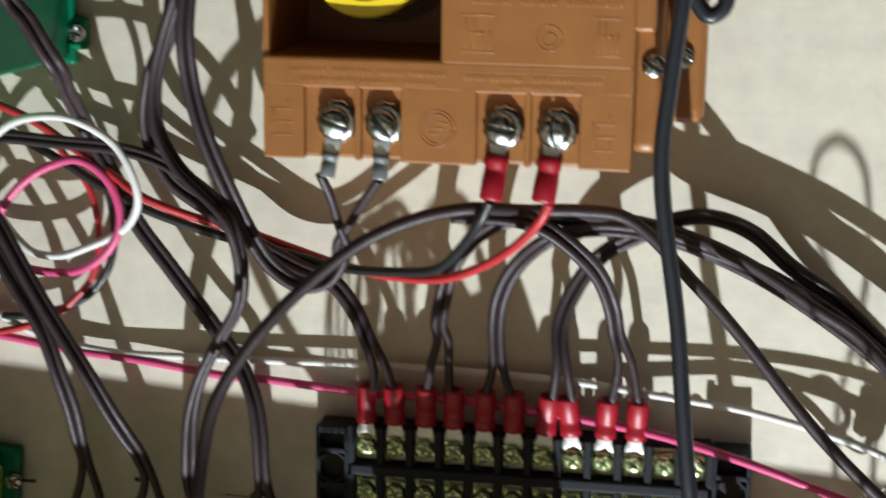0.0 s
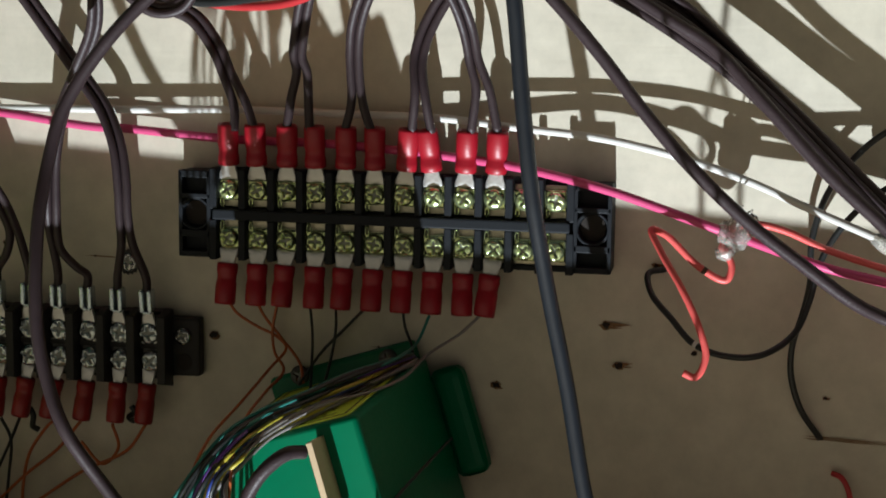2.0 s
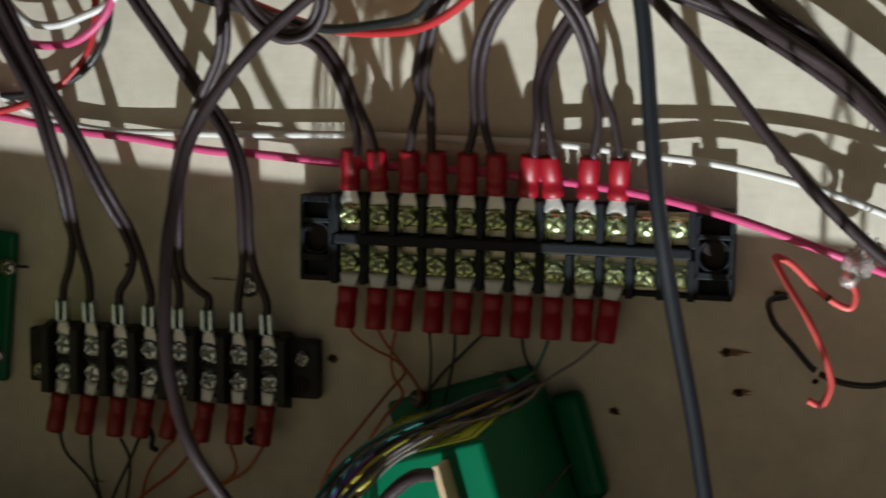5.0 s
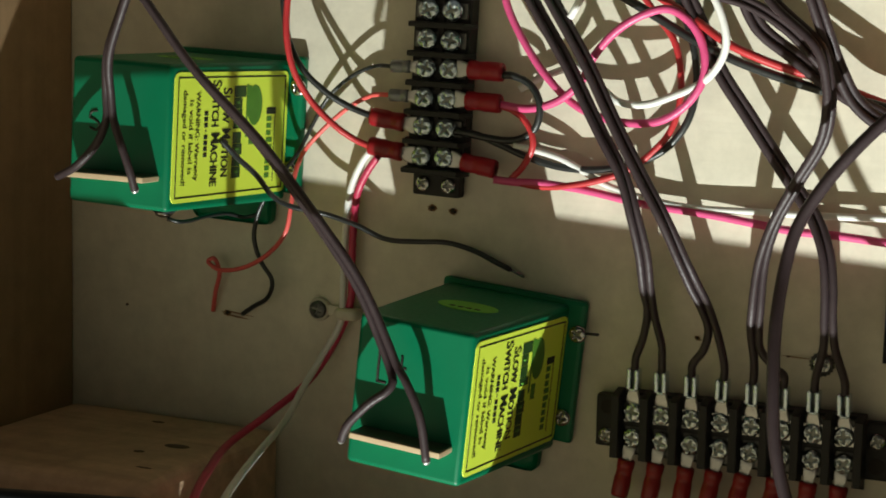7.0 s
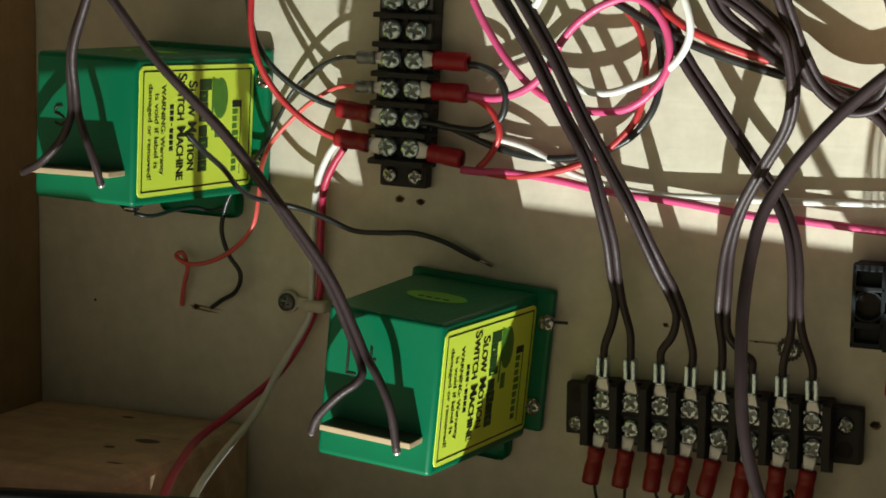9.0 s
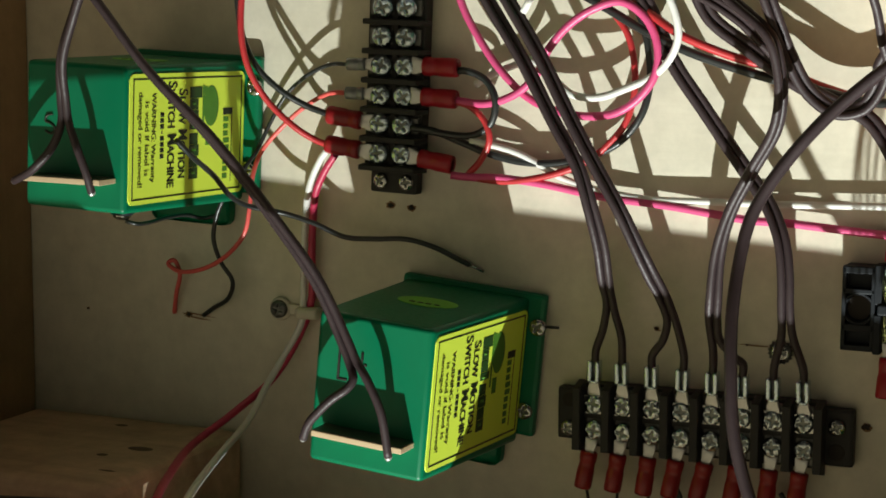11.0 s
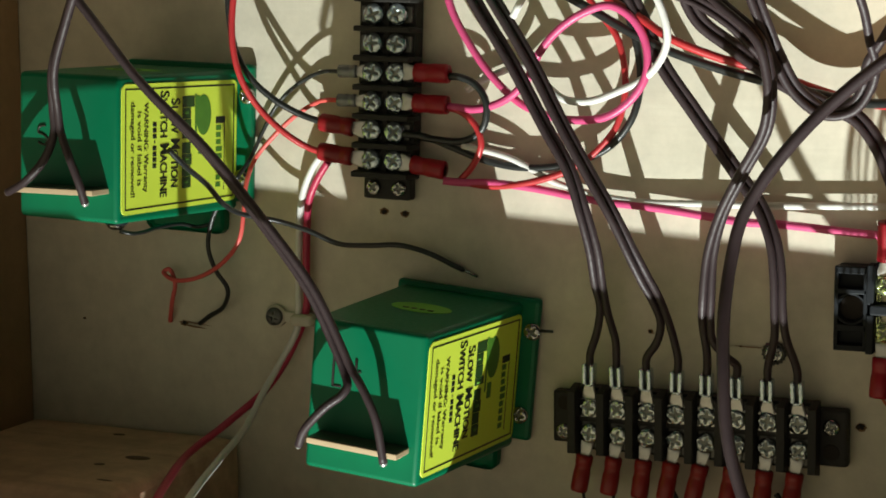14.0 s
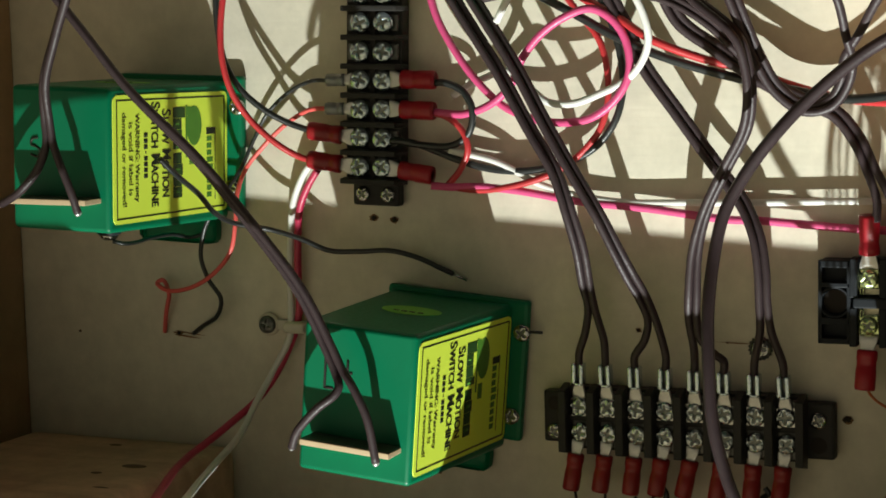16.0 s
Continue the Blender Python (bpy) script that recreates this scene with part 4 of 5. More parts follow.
twin("twin_cord", "brown twin cord clamped on the eight-pole strip", CORD, 0.0013, [(-0.1306, -0.0215, 0.1028), (-0.1163, -0.0215, 0.0808), (-0.1063, -0.0215, 0.0650), (-0.0957, -0.0215, 0.0454), (-0.0877, -0.0210, 0.0314), (-0.0804, -0.0200, 0.0188), (-0.0751, -0.0165, 0.0063), (-0.0721, -0.0128, -0.0017), (-0.0696, -0.0108, -0.0071)],
     [(-0.0679, -0.0100, -0.0150), (-0.0690, -0.0100, -0.0213), (-0.0726, -0.0091, -0.0268), (-0.0726, -0.0091, -0.0306)], [(-0.0653, -0.0100, -0.0148), (-0.0632, -0.0100, -0.0217), (-0.0624, -0.0091, -0.0269), (-0.0626, -0.0091, -0.0307)], twist=0.9)
twin("twin_cord", "brown twin cord clamped on the eight-pole strip", CORD, 0.0013, [(-0.0425, -0.0400, 0.1479), (-0.0434, -0.0400, 0.1349), (-0.0495, -0.0360, 0.1196), (-0.0530, -0.0340, 0.1071), (-0.0527, -0.0340, 0.0956), (-0.0478, -0.0340, 0.0857), (-0.0326, -0.0380, 0.0722), (-0.0299, -0.0360, 0.0628), (-0.0297, -0.0340, 0.0549), (-0.0319, -0.0300, 0.0458), (-0.0398, -0.0240, 0.0329), (-0.0466, -0.0200, 0.0205), (-0.0506, -0.0170, 0.0081), (-0.0521, -0.0150, -0.0060), (-0.0527, -0.0130, -0.0133)],
     [(-0.0530, -0.0110, -0.0224), (-0.0532, -0.0091, -0.0270), (-0.0533, -0.0091, -0.0308)], [(-0.0508, -0.0120, -0.0194), (-0.0465, -0.0110, -0.0244), (-0.0440, -0.0091, -0.0271), (-0.0440, -0.0091, -0.0309)], twist=1.2)
twin("twin_cord", "brown twin cord clamped on the eight-pole strip", CORD, 0.0013, [(-0.0760, -0.0800, 0.1410), (-0.0746, -0.0760, 0.1325), (-0.0711, -0.0750, 0.1279), (-0.0679, -0.0740, 0.1219), (-0.0652, -0.0710, 0.1156), (-0.0718, -0.0500, 0.1075), (-0.0770, -0.0300, 0.0988), (-0.0795, -0.0165, 0.0913), (-0.0728, -0.0125, 0.0756), (-0.0676, -0.0120, 0.0644), (-0.0582, -0.0100, 0.0505), (-0.0518, -0.0090, 0.0413), (-0.0440, -0.0090, 0.0307), (-0.0374, -0.0100, 0.0218), (-0.0329, -0.0120, 0.0121), (-0.0312, -0.0130, 0.0022), (-0.0308, -0.0130, -0.0080)],
     [(-0.0320, -0.0120, -0.0168), (-0.0345, -0.0091, -0.0272), (-0.0345, -0.0091, -0.0310)], [(-0.0286, -0.0120, -0.0165), (-0.0256, -0.0091, -0.0273), (-0.0254, -0.0091, -0.0311)], twist=0.6)
wire("brown_cable", "brown cable looping down in front of the strips", CORD, 0.0018, [(0.2038, -0.0259, -0.0210), (0.1845, -0.0247, -0.0032), (0.1675, -0.0234, 0.0118), (0.1522, -0.0220, 0.0279), (0.1371, -0.0186, 0.0432), (0.1259, -0.0180, 0.0502), (0.1029, -0.0155, 0.0634), (0.0801, -0.0140, 0.0707), (0.0579, -0.0250, 0.0750), (0.0435, -0.0340, 0.0772), (0.0339, -0.0400, 0.0783), (0.0204, -0.0400, 0.0751), (0.0052, -0.0400, 0.0677), (-0.0107, -0.0430, 0.0546), (-0.0196, -0.0460, 0.0449), (-0.0280, -0.0480, 0.0334), (-0.0334, -0.0500, 0.0227), (-0.0354, -0.0530, 0.0119), (-0.0355, -0.0600, -0.0028), (-0.0340, -0.0660, -0.0173), (-0.0320, -0.0700, -0.0318), (-0.0288, -0.0720, -0.0435), (-0.0232, -0.0740, -0.0563), (-0.0143, -0.0700, -0.0718), (0.0025, -0.0660, -0.0942), (0.0190, -0.0600, -0.1142)])
twin("twin_cord", "brown twin cord clamped on the twelve-pole block", CORD, 0.0013, [(-0.0461, -0.0300, 0.1474), (-0.0479, -0.0300, 0.1355), (-0.0498, -0.0300, 0.1219), (-0.0571, -0.0250, 0.1073), (-0.0602, -0.0200, 0.0923), (-0.0557, -0.0160, 0.0781), (-0.0448, -0.0140, 0.0692), (-0.0317, -0.0140, 0.0600), (-0.0188, -0.0130, 0.0530), (-0.0094, -0.0120, 0.0491), (-0.0029, -0.0120, 0.0411), (0.0008, -0.0120, 0.0329)],
     [(0.0026, -0.0120, 0.0238), (0.0025, -0.0118, 0.0172)], [(0.0063, -0.0120, 0.0247), (0.0085, -0.0118, 0.0177)], twist=0.5)
twin("twin_cord", "brown twin cord looping up to the housing terminals", CORD, 0.0013, [(-0.0374, -0.0450, 0.1483), (-0.0391, -0.0450, 0.1368), (-0.0407, -0.0450, 0.1222), (-0.0404, -0.0420, 0.1086), (-0.0375, -0.0400, 0.0949), (-0.0330, -0.0360, 0.0805), (-0.0287, -0.0300, 0.0669), (-0.0235, -0.0260, 0.0567), (-0.0160, -0.0240, 0.0512), (-0.0087, -0.0240, 0.0525), (-0.0042, -0.0260, 0.0585), (-0.0025, -0.0300, 0.0648)],
     [(-0.0023, -0.0340, 0.0707), (-0.0032, -0.0400, 0.0796), (-0.0051, -0.0440, 0.0866)], [(0.0011, -0.0340, 0.0721), (0.0064, -0.0400, 0.0800), (0.0107, -0.0440, 0.0858)], twist=0.6)
twin("twin_cord", "brown twin cord clamped on the twelve-pole block", CORD, 0.0013, [(0.2045, -0.0190, -0.0183), (0.1849, -0.0180, -0.0012), (0.1671, -0.0155, 0.0155), (0.1517, -0.0136, 0.0303), (0.1262, -0.0120, 0.0504), (0.1029, -0.0130, 0.0618), (0.0725, -0.0170, 0.0704), (0.0515, -0.0240, 0.0733), (0.0410, -0.0260, 0.0720), (0.0313, -0.0220, 0.0647), (0.0256, -0.0180, 0.0557), (0.0230, -0.0150, 0.0467), (0.0218, -0.0135, 0.0388)],
     [(0.0213, -0.0130, 0.0346), (0.0194, -0.0120, 0.0266), (0.0180, -0.0118, 0.0177)], [(0.0243, -0.0130, 0.0346), (0.0245, -0.0120, 0.0267), (0.0247, -0.0118, 0.0179)], twist=0.75)
twin("twin_cord", "brown twin cord clamped on the twelve-pole block", CORD, 0.0013, [(0.2044, -0.0200, -0.0215), (0.1849, -0.0187, -0.0036), (0.1677, -0.0172, 0.0126), (0.1508, -0.0147, 0.0293), (0.1367, -0.0145, 0.0408), (0.1107, -0.0125, 0.0568), (0.0873, -0.0125, 0.0662), (0.0755, -0.0180, 0.0695), (0.0649, -0.0200, 0.0700), (0.0549, -0.0260, 0.0686), (0.0444, -0.0200, 0.0588), (0.0395, -0.0160, 0.0487), (0.0381, -0.0135, 0.0398)],
     [(0.0370, -0.0120, 0.0263), (0.0350, -0.0118, 0.0178)], [(0.0402, -0.0120, 0.0263), (0.0427, -0.0118, 0.0181)], twist=0.6)
twin("twin_cord", "brown twin cord clamped on the twelve-pole block", CORD, 0.0013, [(0.2047, -0.0178, -0.0157), (0.1850, -0.0169, 0.0010), (0.1672, -0.0143, 0.0177), (0.1517, -0.0125, 0.0322), (0.1312, -0.0102, 0.0510), (0.1179, -0.0108, 0.0604), (0.1073, -0.0105, 0.0691), (0.0960, -0.0102, 0.0727), (0.0872, -0.0105, 0.0717), (0.0769, -0.0108, 0.0668), (0.0670, -0.0098, 0.0607), (0.0592, -0.0098, 0.0495), (0.0559, -0.0108, 0.0394)],
     [(0.0554, -0.0130, 0.0291), (0.0543, -0.0118, 0.0181)], [(0.0584, -0.0130, 0.0276), (0.0600, -0.0118, 0.0182)], twist=0.4)
twin("twin_cord", "brown twin cord clamped on the twelve-pole block", CORD, 0.0013, [(0.0284, -0.0340, 0.0753), (0.0436, -0.0340, 0.0752), (0.0524, -0.0320, 0.0726), (0.0612, -0.0280, 0.0655), (0.0671, -0.0220, 0.0574), (0.0705, -0.0160, 0.0472), (0.0720, -0.0135, 0.0385)],
     [(0.0725, -0.0130, 0.0311), (0.0711, -0.0118, 0.0185)], [(0.0762, -0.0130, 0.0311), (0.0787, -0.0118, 0.0188)], twist=0.6)
wire("brown_cable", "brown cable slanting down across the bare plywood", CORD, 0.0018, [(0.0477, -0.0310, 0.0765), (0.0625, -0.0290, 0.0768), (0.0745, -0.0278, 0.0750), (0.0933, -0.0272, 0.0576), (0.1075, -0.0262, 0.0418), (0.1197, -0.0254, 0.0266), (0.1311, -0.0252, 0.0138), (0.1468, -0.0245, -0.0010), (0.1615, -0.0240, -0.0120), (0.1767, -0.0240, -0.0225), (0.1865, -0.0260, -0.0265), (0.2060, -0.0260, -0.0325)])
wire("black_cable", "smooth black rubber cable hanging in front of everything", CABLE, 0.0021, [(0.0891, -0.0550, 0.1512), (0.0874, -0.0550, 0.1352), (0.0851, -0.0550, 0.1146), (0.0838, -0.0550, 0.0937), (0.0896, -0.0550, 0.0532), (0.0914, -0.0550, 0.0352), (0.0947, -0.0550, 0.0073), (0.0983, -0.0520, -0.0145), (0.1044, -0.0500, -0.0438), (0.1094, -0.0500, -0.0706), (0.1159, -0.0500, -0.0956)])
wire("black_cable", "dark cable bent beside the brown housing", CABLE, 0.0022, [(0.0871, -0.0300, 0.1416), (0.0899, -0.0300, 0.1332), (0.0933, -0.0300, 0.1292), (0.0970, -0.0300, 0.1316), (0.0977, -0.0300, 0.1419)])
wire("black_cable", "thick blue-black cable low in front of the panel", CABLE, 0.0028, [(-0.3088, -0.1380, -0.0656), (-0.2604, -0.1380, -0.0621), (-0.2195, -0.1380, -0.0587), (-0.1963, -0.1380, -0.0568), (-0.1734, -0.1360, -0.0555), (-0.1566, -0.1340, -0.0547), (-0.1414, -0.1300, -0.0552), (-0.1236, -0.1280, -0.0566), (-0.1141, -0.1200, -0.0611), (-0.0940, -0.1200, -0.0655), (-0.0745, -0.1200, -0.0735)])
wire("white_wire", "white wire lying along the plywood", W_WHITE, 0.0011, [(-0.1350, -0.0080, 0.0382), (-0.1193, -0.0060, 0.0344), (-0.1036, -0.0040, 0.0264), (-0.0814, -0.0035, 0.0218), (-0.0527, -0.0035, 0.0216), (-0.0340, -0.0035, 0.0218), (-0.0030, -0.0035, 0.0226), (0.0341, -0.0040, 0.0223), (0.0623, -0.0060, 0.0219), (0.0834, -0.0075, 0.0200), (0.1073, -0.0090, 0.0178), (0.1305, -0.0108, 0.0130), (0.1486, -0.0120, 0.0072), (0.1605, -0.0140, 0.0024), (0.1851, -0.0200, -0.0070), (0.2071, -0.0200, -0.0164)])
wire("pink_wire", "pink wire lying along the plywood", W_PINK, 0.0013, [(-0.1413, -0.0090, 0.0267), (-0.1352, -0.0070, 0.0261), (-0.1258, -0.0060, 0.0262), (-0.1108, -0.0050, 0.0247), (-0.0923, -0.0040, 0.0216), (-0.0703, -0.0040, 0.0197), (-0.0437, -0.0040, 0.0165), (-0.0339, -0.0040, 0.0163), (-0.0029, -0.0040, 0.0142), (0.0344, -0.0050, 0.0134), (0.0809, -0.0100, 0.0097), (0.1082, -0.0145, 0.0046), (0.1342, -0.0158, -0.0034), (0.1462, -0.0155, -0.0073), (0.1685, -0.0180, -0.0140), (0.1858, -0.0180, -0.0177), (0.2077, -0.0180, -0.0234)])
wire("red_wire", "red wire from the housing terminal along the cords", W_RED, 0.0013, [(0.0553, -0.0440, 0.0816), (0.0535, -0.0430, 0.0776), (0.0479, -0.0380, 0.0702), (0.0386, -0.0300, 0.0619), (0.0251, -0.0220, 0.0546), (0.0095, -0.0150, 0.0524), (-0.0086, -0.0080, 0.0535), (-0.0223, -0.0065, 0.0571), (-0.0360, -0.0100, 0.0624), (-0.0502, -0.0130, 0.0665), (-0.0642, -0.0160, 0.0723), (-0.0732, -0.0140, 0.0778), (-0.0856, -0.0120, 0.0848), (-0.0973, -0.0120, 0.0921), (-0.1108, -0.0120, 0.0973), (-0.1279, -0.0120, 0.1016)])
wire("black_wire", "black wire from the housing terminal along the cords", W_BLACK, 0.0014, [(0.0400, -0.0440, 0.0816), (0.0372, -0.0420, 0.0758), (0.0307, -0.0330, 0.0659), (0.0228, -0.0250, 0.0578), (0.0086, -0.0180, 0.0546), (-0.0078, -0.0115, 0.0534), (-0.0215, -0.0095, 0.0559), (-0.0358, -0.0110, 0.0592), (-0.0506, -0.0120, 0.0633), (-0.0637, -0.0130, 0.0678), (-0.0775, -0.0120, 0.0739), (-0.0913, -0.0110, 0.0814), (-0.1082, -0.0110, 0.0898), (-0.1253, -0.0110, 0.0950)])
twin("twin_cord", "dark twin cord bowed over the ring of wires", CORD, 0.001, [(-0.1180, -0.0200, 0.0868), (-0.1042, -0.0200, 0.0885), (-0.0869, -0.0210, 0.0879), (-0.0699, -0.0220, 0.0871), (-0.0568, -0.0220, 0.0840), (-0.0458, -0.0210, 0.0774), (-0.0383, -0.0190, 0.0702)],
     [(-0.0327, -0.0160, 0.0620)], [(-0.0317, -0.0160, 0.0634)], twist=0.3)
wire("pink_wire", "pink wire coiled into a ring beside the upright strip", W_PINK, 0.0013, [(-0.1414, -0.0080, 0.0915), (-0.1381, -0.0080, 0.0809), (-0.1321, -0.0080, 0.0703), (-0.1248, -0.0080, 0.0606), (-0.1151, -0.0080, 0.0520), (-0.1043, -0.0090, 0.0480), (-0.0947, -0.0100, 0.0470), (-0.0853, -0.0110, 0.0484), (-0.0771, -0.0120, 0.0539), (-0.0723, -0.0130, 0.0615), (-0.0722, -0.0140, 0.0705), (-0.0761, -0.0150, 0.0780), (-0.0830, -0.0160, 0.0821), (-0.0918, -0.0160, 0.0798), (-0.0998, -0.0160, 0.0746), (-0.1064, -0.0150, 0.0673), (-0.1114, -0.0120, 0.0593), (-0.1191, -0.0100, 0.0532), (-0.1290, -0.0090, 0.0500), (-0.1399, -0.0085, 0.0507)])
wire("white_wire", "white wire looped beside the pink ring", W_WHITE, 0.0012, [(-0.1120, -0.0220, 0.0790), (-0.1050, -0.0260, 0.0880), (-0.0970, -0.0280, 0.0940), (-0.0900, -0.0280, 0.0960), (-0.0820, -0.0270, 0.0960), (-0.0750, -0.0250, 0.0930), (-0.0690, -0.0230, 0.0880), (-0.0652, -0.0220, 0.0810), (-0.0638, -0.0200, 0.0723), (-0.0668, -0.0170, 0.0656), (-0.0738, -0.0120, 0.0598), (-0.0817, -0.0125, 0.0560), (-0.0901, -0.0135, 0.0531), (-0.0984, -0.0135, 0.0536), (-0.1038, -0.0120, 0.0570), (-0.1163, -0.0030, 0.0638), (-0.1229, -0.0030, 0.0618), (-0.1296, -0.0030, 0.0591), (-0.1354, -0.0030, 0.0557)])
wire("red_wire", "red wire bent inside the wire ring", W_RED, 0.0011, [(-0.0972, -0.0060, 0.0899), (-0.0906, -0.0060, 0.0813), (-0.0840, -0.0060, 0.0728), (-0.0814, -0.0060, 0.0634), (-0.0813, -0.0060, 0.0539), (-0.0840, -0.0060, 0.0447), (-0.0893, -0.0060, 0.0382), (-0.0942, -0.0060, 0.0341), (-0.1012, -0.0060, 0.0302), (-0.1143, -0.0060, 0.0264), (-0.1258, -0.0060, 0.0251), (-0.1372, -0.0070, 0.0264)])
wire("black_wire", "black wire bent round the wire ring", W_BLACK, 0.0012, [(-0.0861, -0.0070, 0.0916), (-0.0803, -0.0070, 0.0797), (-0.0767, -0.0070, 0.0678), (-0.0760, -0.0070, 0.0575), (-0.0784, -0.0070, 0.0479), (-0.0848, -0.0060, 0.0398), (-0.0932, -0.0050, 0.0350), (-0.1053, -0.0050, 0.0318), (-0.1186, -0.0050, 0.0315), (-0.1303, -0.0050, 0.0339), (-0.1398, -0.0060, 0.0375), (-0.1477, -0.0085, 0.0407), (-0.1557, -0.0085, 0.0414)])
wire("black_wire", "short black jumper wire on the upright strip", W_BLACK, 0.0012, [(-0.1421, -0.0085, 0.0599), (-0.1362, -0.0085, 0.0602), (-0.1296, -0.0090, 0.0575), (-0.1258, -0.0100, 0.0518), (-0.1274, -0.0090, 0.0440), (-0.1341, -0.0080, 0.0397), (-0.1447, -0.0085, 0.0400), (-0.1547, -0.0085, 0.0417)])
wire("red_wire", "short red jumper wire on the upright strip", W_RED, 0.0011, [(-0.1419, -0.0085, 0.0507), (-0.1354, -0.0085, 0.0491), (-0.1297, -0.0090, 0.0444), (-0.1280, -0.0090, 0.0386), (-0.1318, -0.0070, 0.0316), (-0.1366, -0.0060, 0.0267)])
wire("black_wire", "black wire arching to the upright strip", W_BLACK, 0.0011, [(-0.2136, -0.0200, 0.0910), (-0.2132, -0.0200, 0.0800), (-0.2111, -0.0200, 0.0689), (-0.2069, -0.0180, 0.0598), (-0.1995, -0.0140, 0.0520), (-0.1921, -0.0100, 0.0473), (-0.1845, -0.0085, 0.0447)])
wire("red_wire", "red wire arching to the upright strip", W_RED, 0.0011, [(-0.2083, -0.0240, 0.0909), (-0.2098, -0.0240, 0.0799), (-0.2096, -0.0240, 0.0690), (-0.2078, -0.0220, 0.0589), (-0.2037, -0.0180, 0.0496), (-0.1963, -0.0140, 0.0413), (-0.1900, -0.0100, 0.0365), (-0.1844, -0.0085, 0.0345)])
wire("black_wire", "thin black wire from a grey crimp to the switch motor", W_BLACK, 0.0007, [(-0.1790, -0.0085, 0.0617), (-0.1848, -0.0080, 0.0616), (-0.1953, -0.0060, 0.0575), (-0.2049, -0.0040, 0.0500), (-0.2104, -0.0040, 0.0412), (-0.2147, -0.0060, 0.0316), (-0.2179, -0.0100, 0.0250)])
wire("red_wire", "thin orange-red wire from a grey crimp", W_SALMON, 0.0008, [(-0.1789, -0.0085, 0.0523), (-0.1858, -0.0080, 0.0519), (-0.1963, -0.0060, 0.0470), (-0.2065, -0.0050, 0.0389), (-0.2130, -0.0060, 0.0311), (-0.2140, -0.0100, 0.0232), (-0.2140, -0.0120, 0.0138), (-0.2162, -0.0120, 0.0040), (-0.2247, -0.0100, -0.0046), (-0.2360, -0.0080, -0.0103), (-0.2458, -0.0070, -0.0116), (-0.2506, -0.0060, -0.0092), (-0.2489, -0.0050, -0.0082), (-0.2472, -0.0040, -0.0129), (-0.2493, -0.0030, -0.0202), (-0.2516, -0.0010, -0.0278)])
wire("black_wire", "thin black wire hooked into the plywood", W_BLACK, 0.0008, [(-0.2234, -0.0120, 0.0171), (-0.2280, -0.0100, 0.0099), (-0.2308, -0.0080, 0.0007), (-0.2287, -0.0070, -0.0072), (-0.2246, -0.0060, -0.0139), (-0.2275, -0.0040, -0.0204), (-0.2347, -0.0020, -0.0247), (-0.2394, -0.0010, -0.0278)])
wire("black_wire", "thin black wire trailing loose above the motor", W_BLACK, 0.0009, [(-0.2086, -0.0660, 0.0391), (-0.2073, -0.0600, 0.0341), (-0.2082, -0.0450, 0.0266), (-0.2107, -0.0300, 0.0184), (-0.2101, -0.0200, 0.0144), (-0.2005, -0.0120, 0.0115), (-0.1898, -0.0100, 0.0083), (-0.1802, -0.0080, 0.0043), (-0.1692, -0.0070, 0.0041), (-0.1584, -0.0060, 0.0045), (-0.1490, -0.0040, 0.0021), (-0.1413, -0.0030, -0.0013), (-0.1371, -0.0020, -0.0033)], tip=0.005)
wire("white_wire", "white wire running down through the nylon clip", W_WHITE, 0.0012, [(-0.1854, -0.0085, 0.0343), (-0.1898, -0.0070, 0.0295), (-0.1950, -0.0050, 0.0199), (-0.1970, -0.0040, 0.0082), (-0.1976, -0.0040, -0.0054), (-0.1978, -0.0040, -0.0191), (-0.1984, -0.0040, -0.0262), (-0.2050, -0.0060, -0.0396), (-0.2078, -0.0120, -0.0479), (-0.2074, -0.0240, -0.0566), (-0.2010, -0.0520, -0.0605), (-0.1894, -0.0850, -0.0605), (-0.1795, -0.1100, -0.0607), (-0.1735, -0.1250, -0.0641), (-0.1686, -0.1400, -0.0717), (-0.1671, -0.1500, -0.0838), (-0.1679, -0.1550, -0.1007)])
wire("red_wire", "crimson wire running down through the nylon clip", W_CRIMSON, 0.0013, [(-0.1833, -0.0085, 0.0318), (-0.1879, -0.0070, 0.0262), (-0.1925, -0.0050, 0.0182), (-0.1942, -0.0040, 0.0064), (-0.1946, -0.0040, -0.0052), (-0.1953, -0.0030, -0.0190), (-0.1998, -0.0030, -0.0312), (-0.2076, -0.0080, -0.0462), (-0.2149, -0.0220, -0.0560), (-0.2173, -0.0450, -0.0623), (-0.2058, -0.0760, -0.0627), (-0.1912, -0.1070, -0.0620), (-0.1840, -0.1230, -0.0661), (-0.1784, -0.1380, -0.0738), (-0.1768, -0.1480, -0.0860), (-0.1780, -0.1530, -0.1032)])
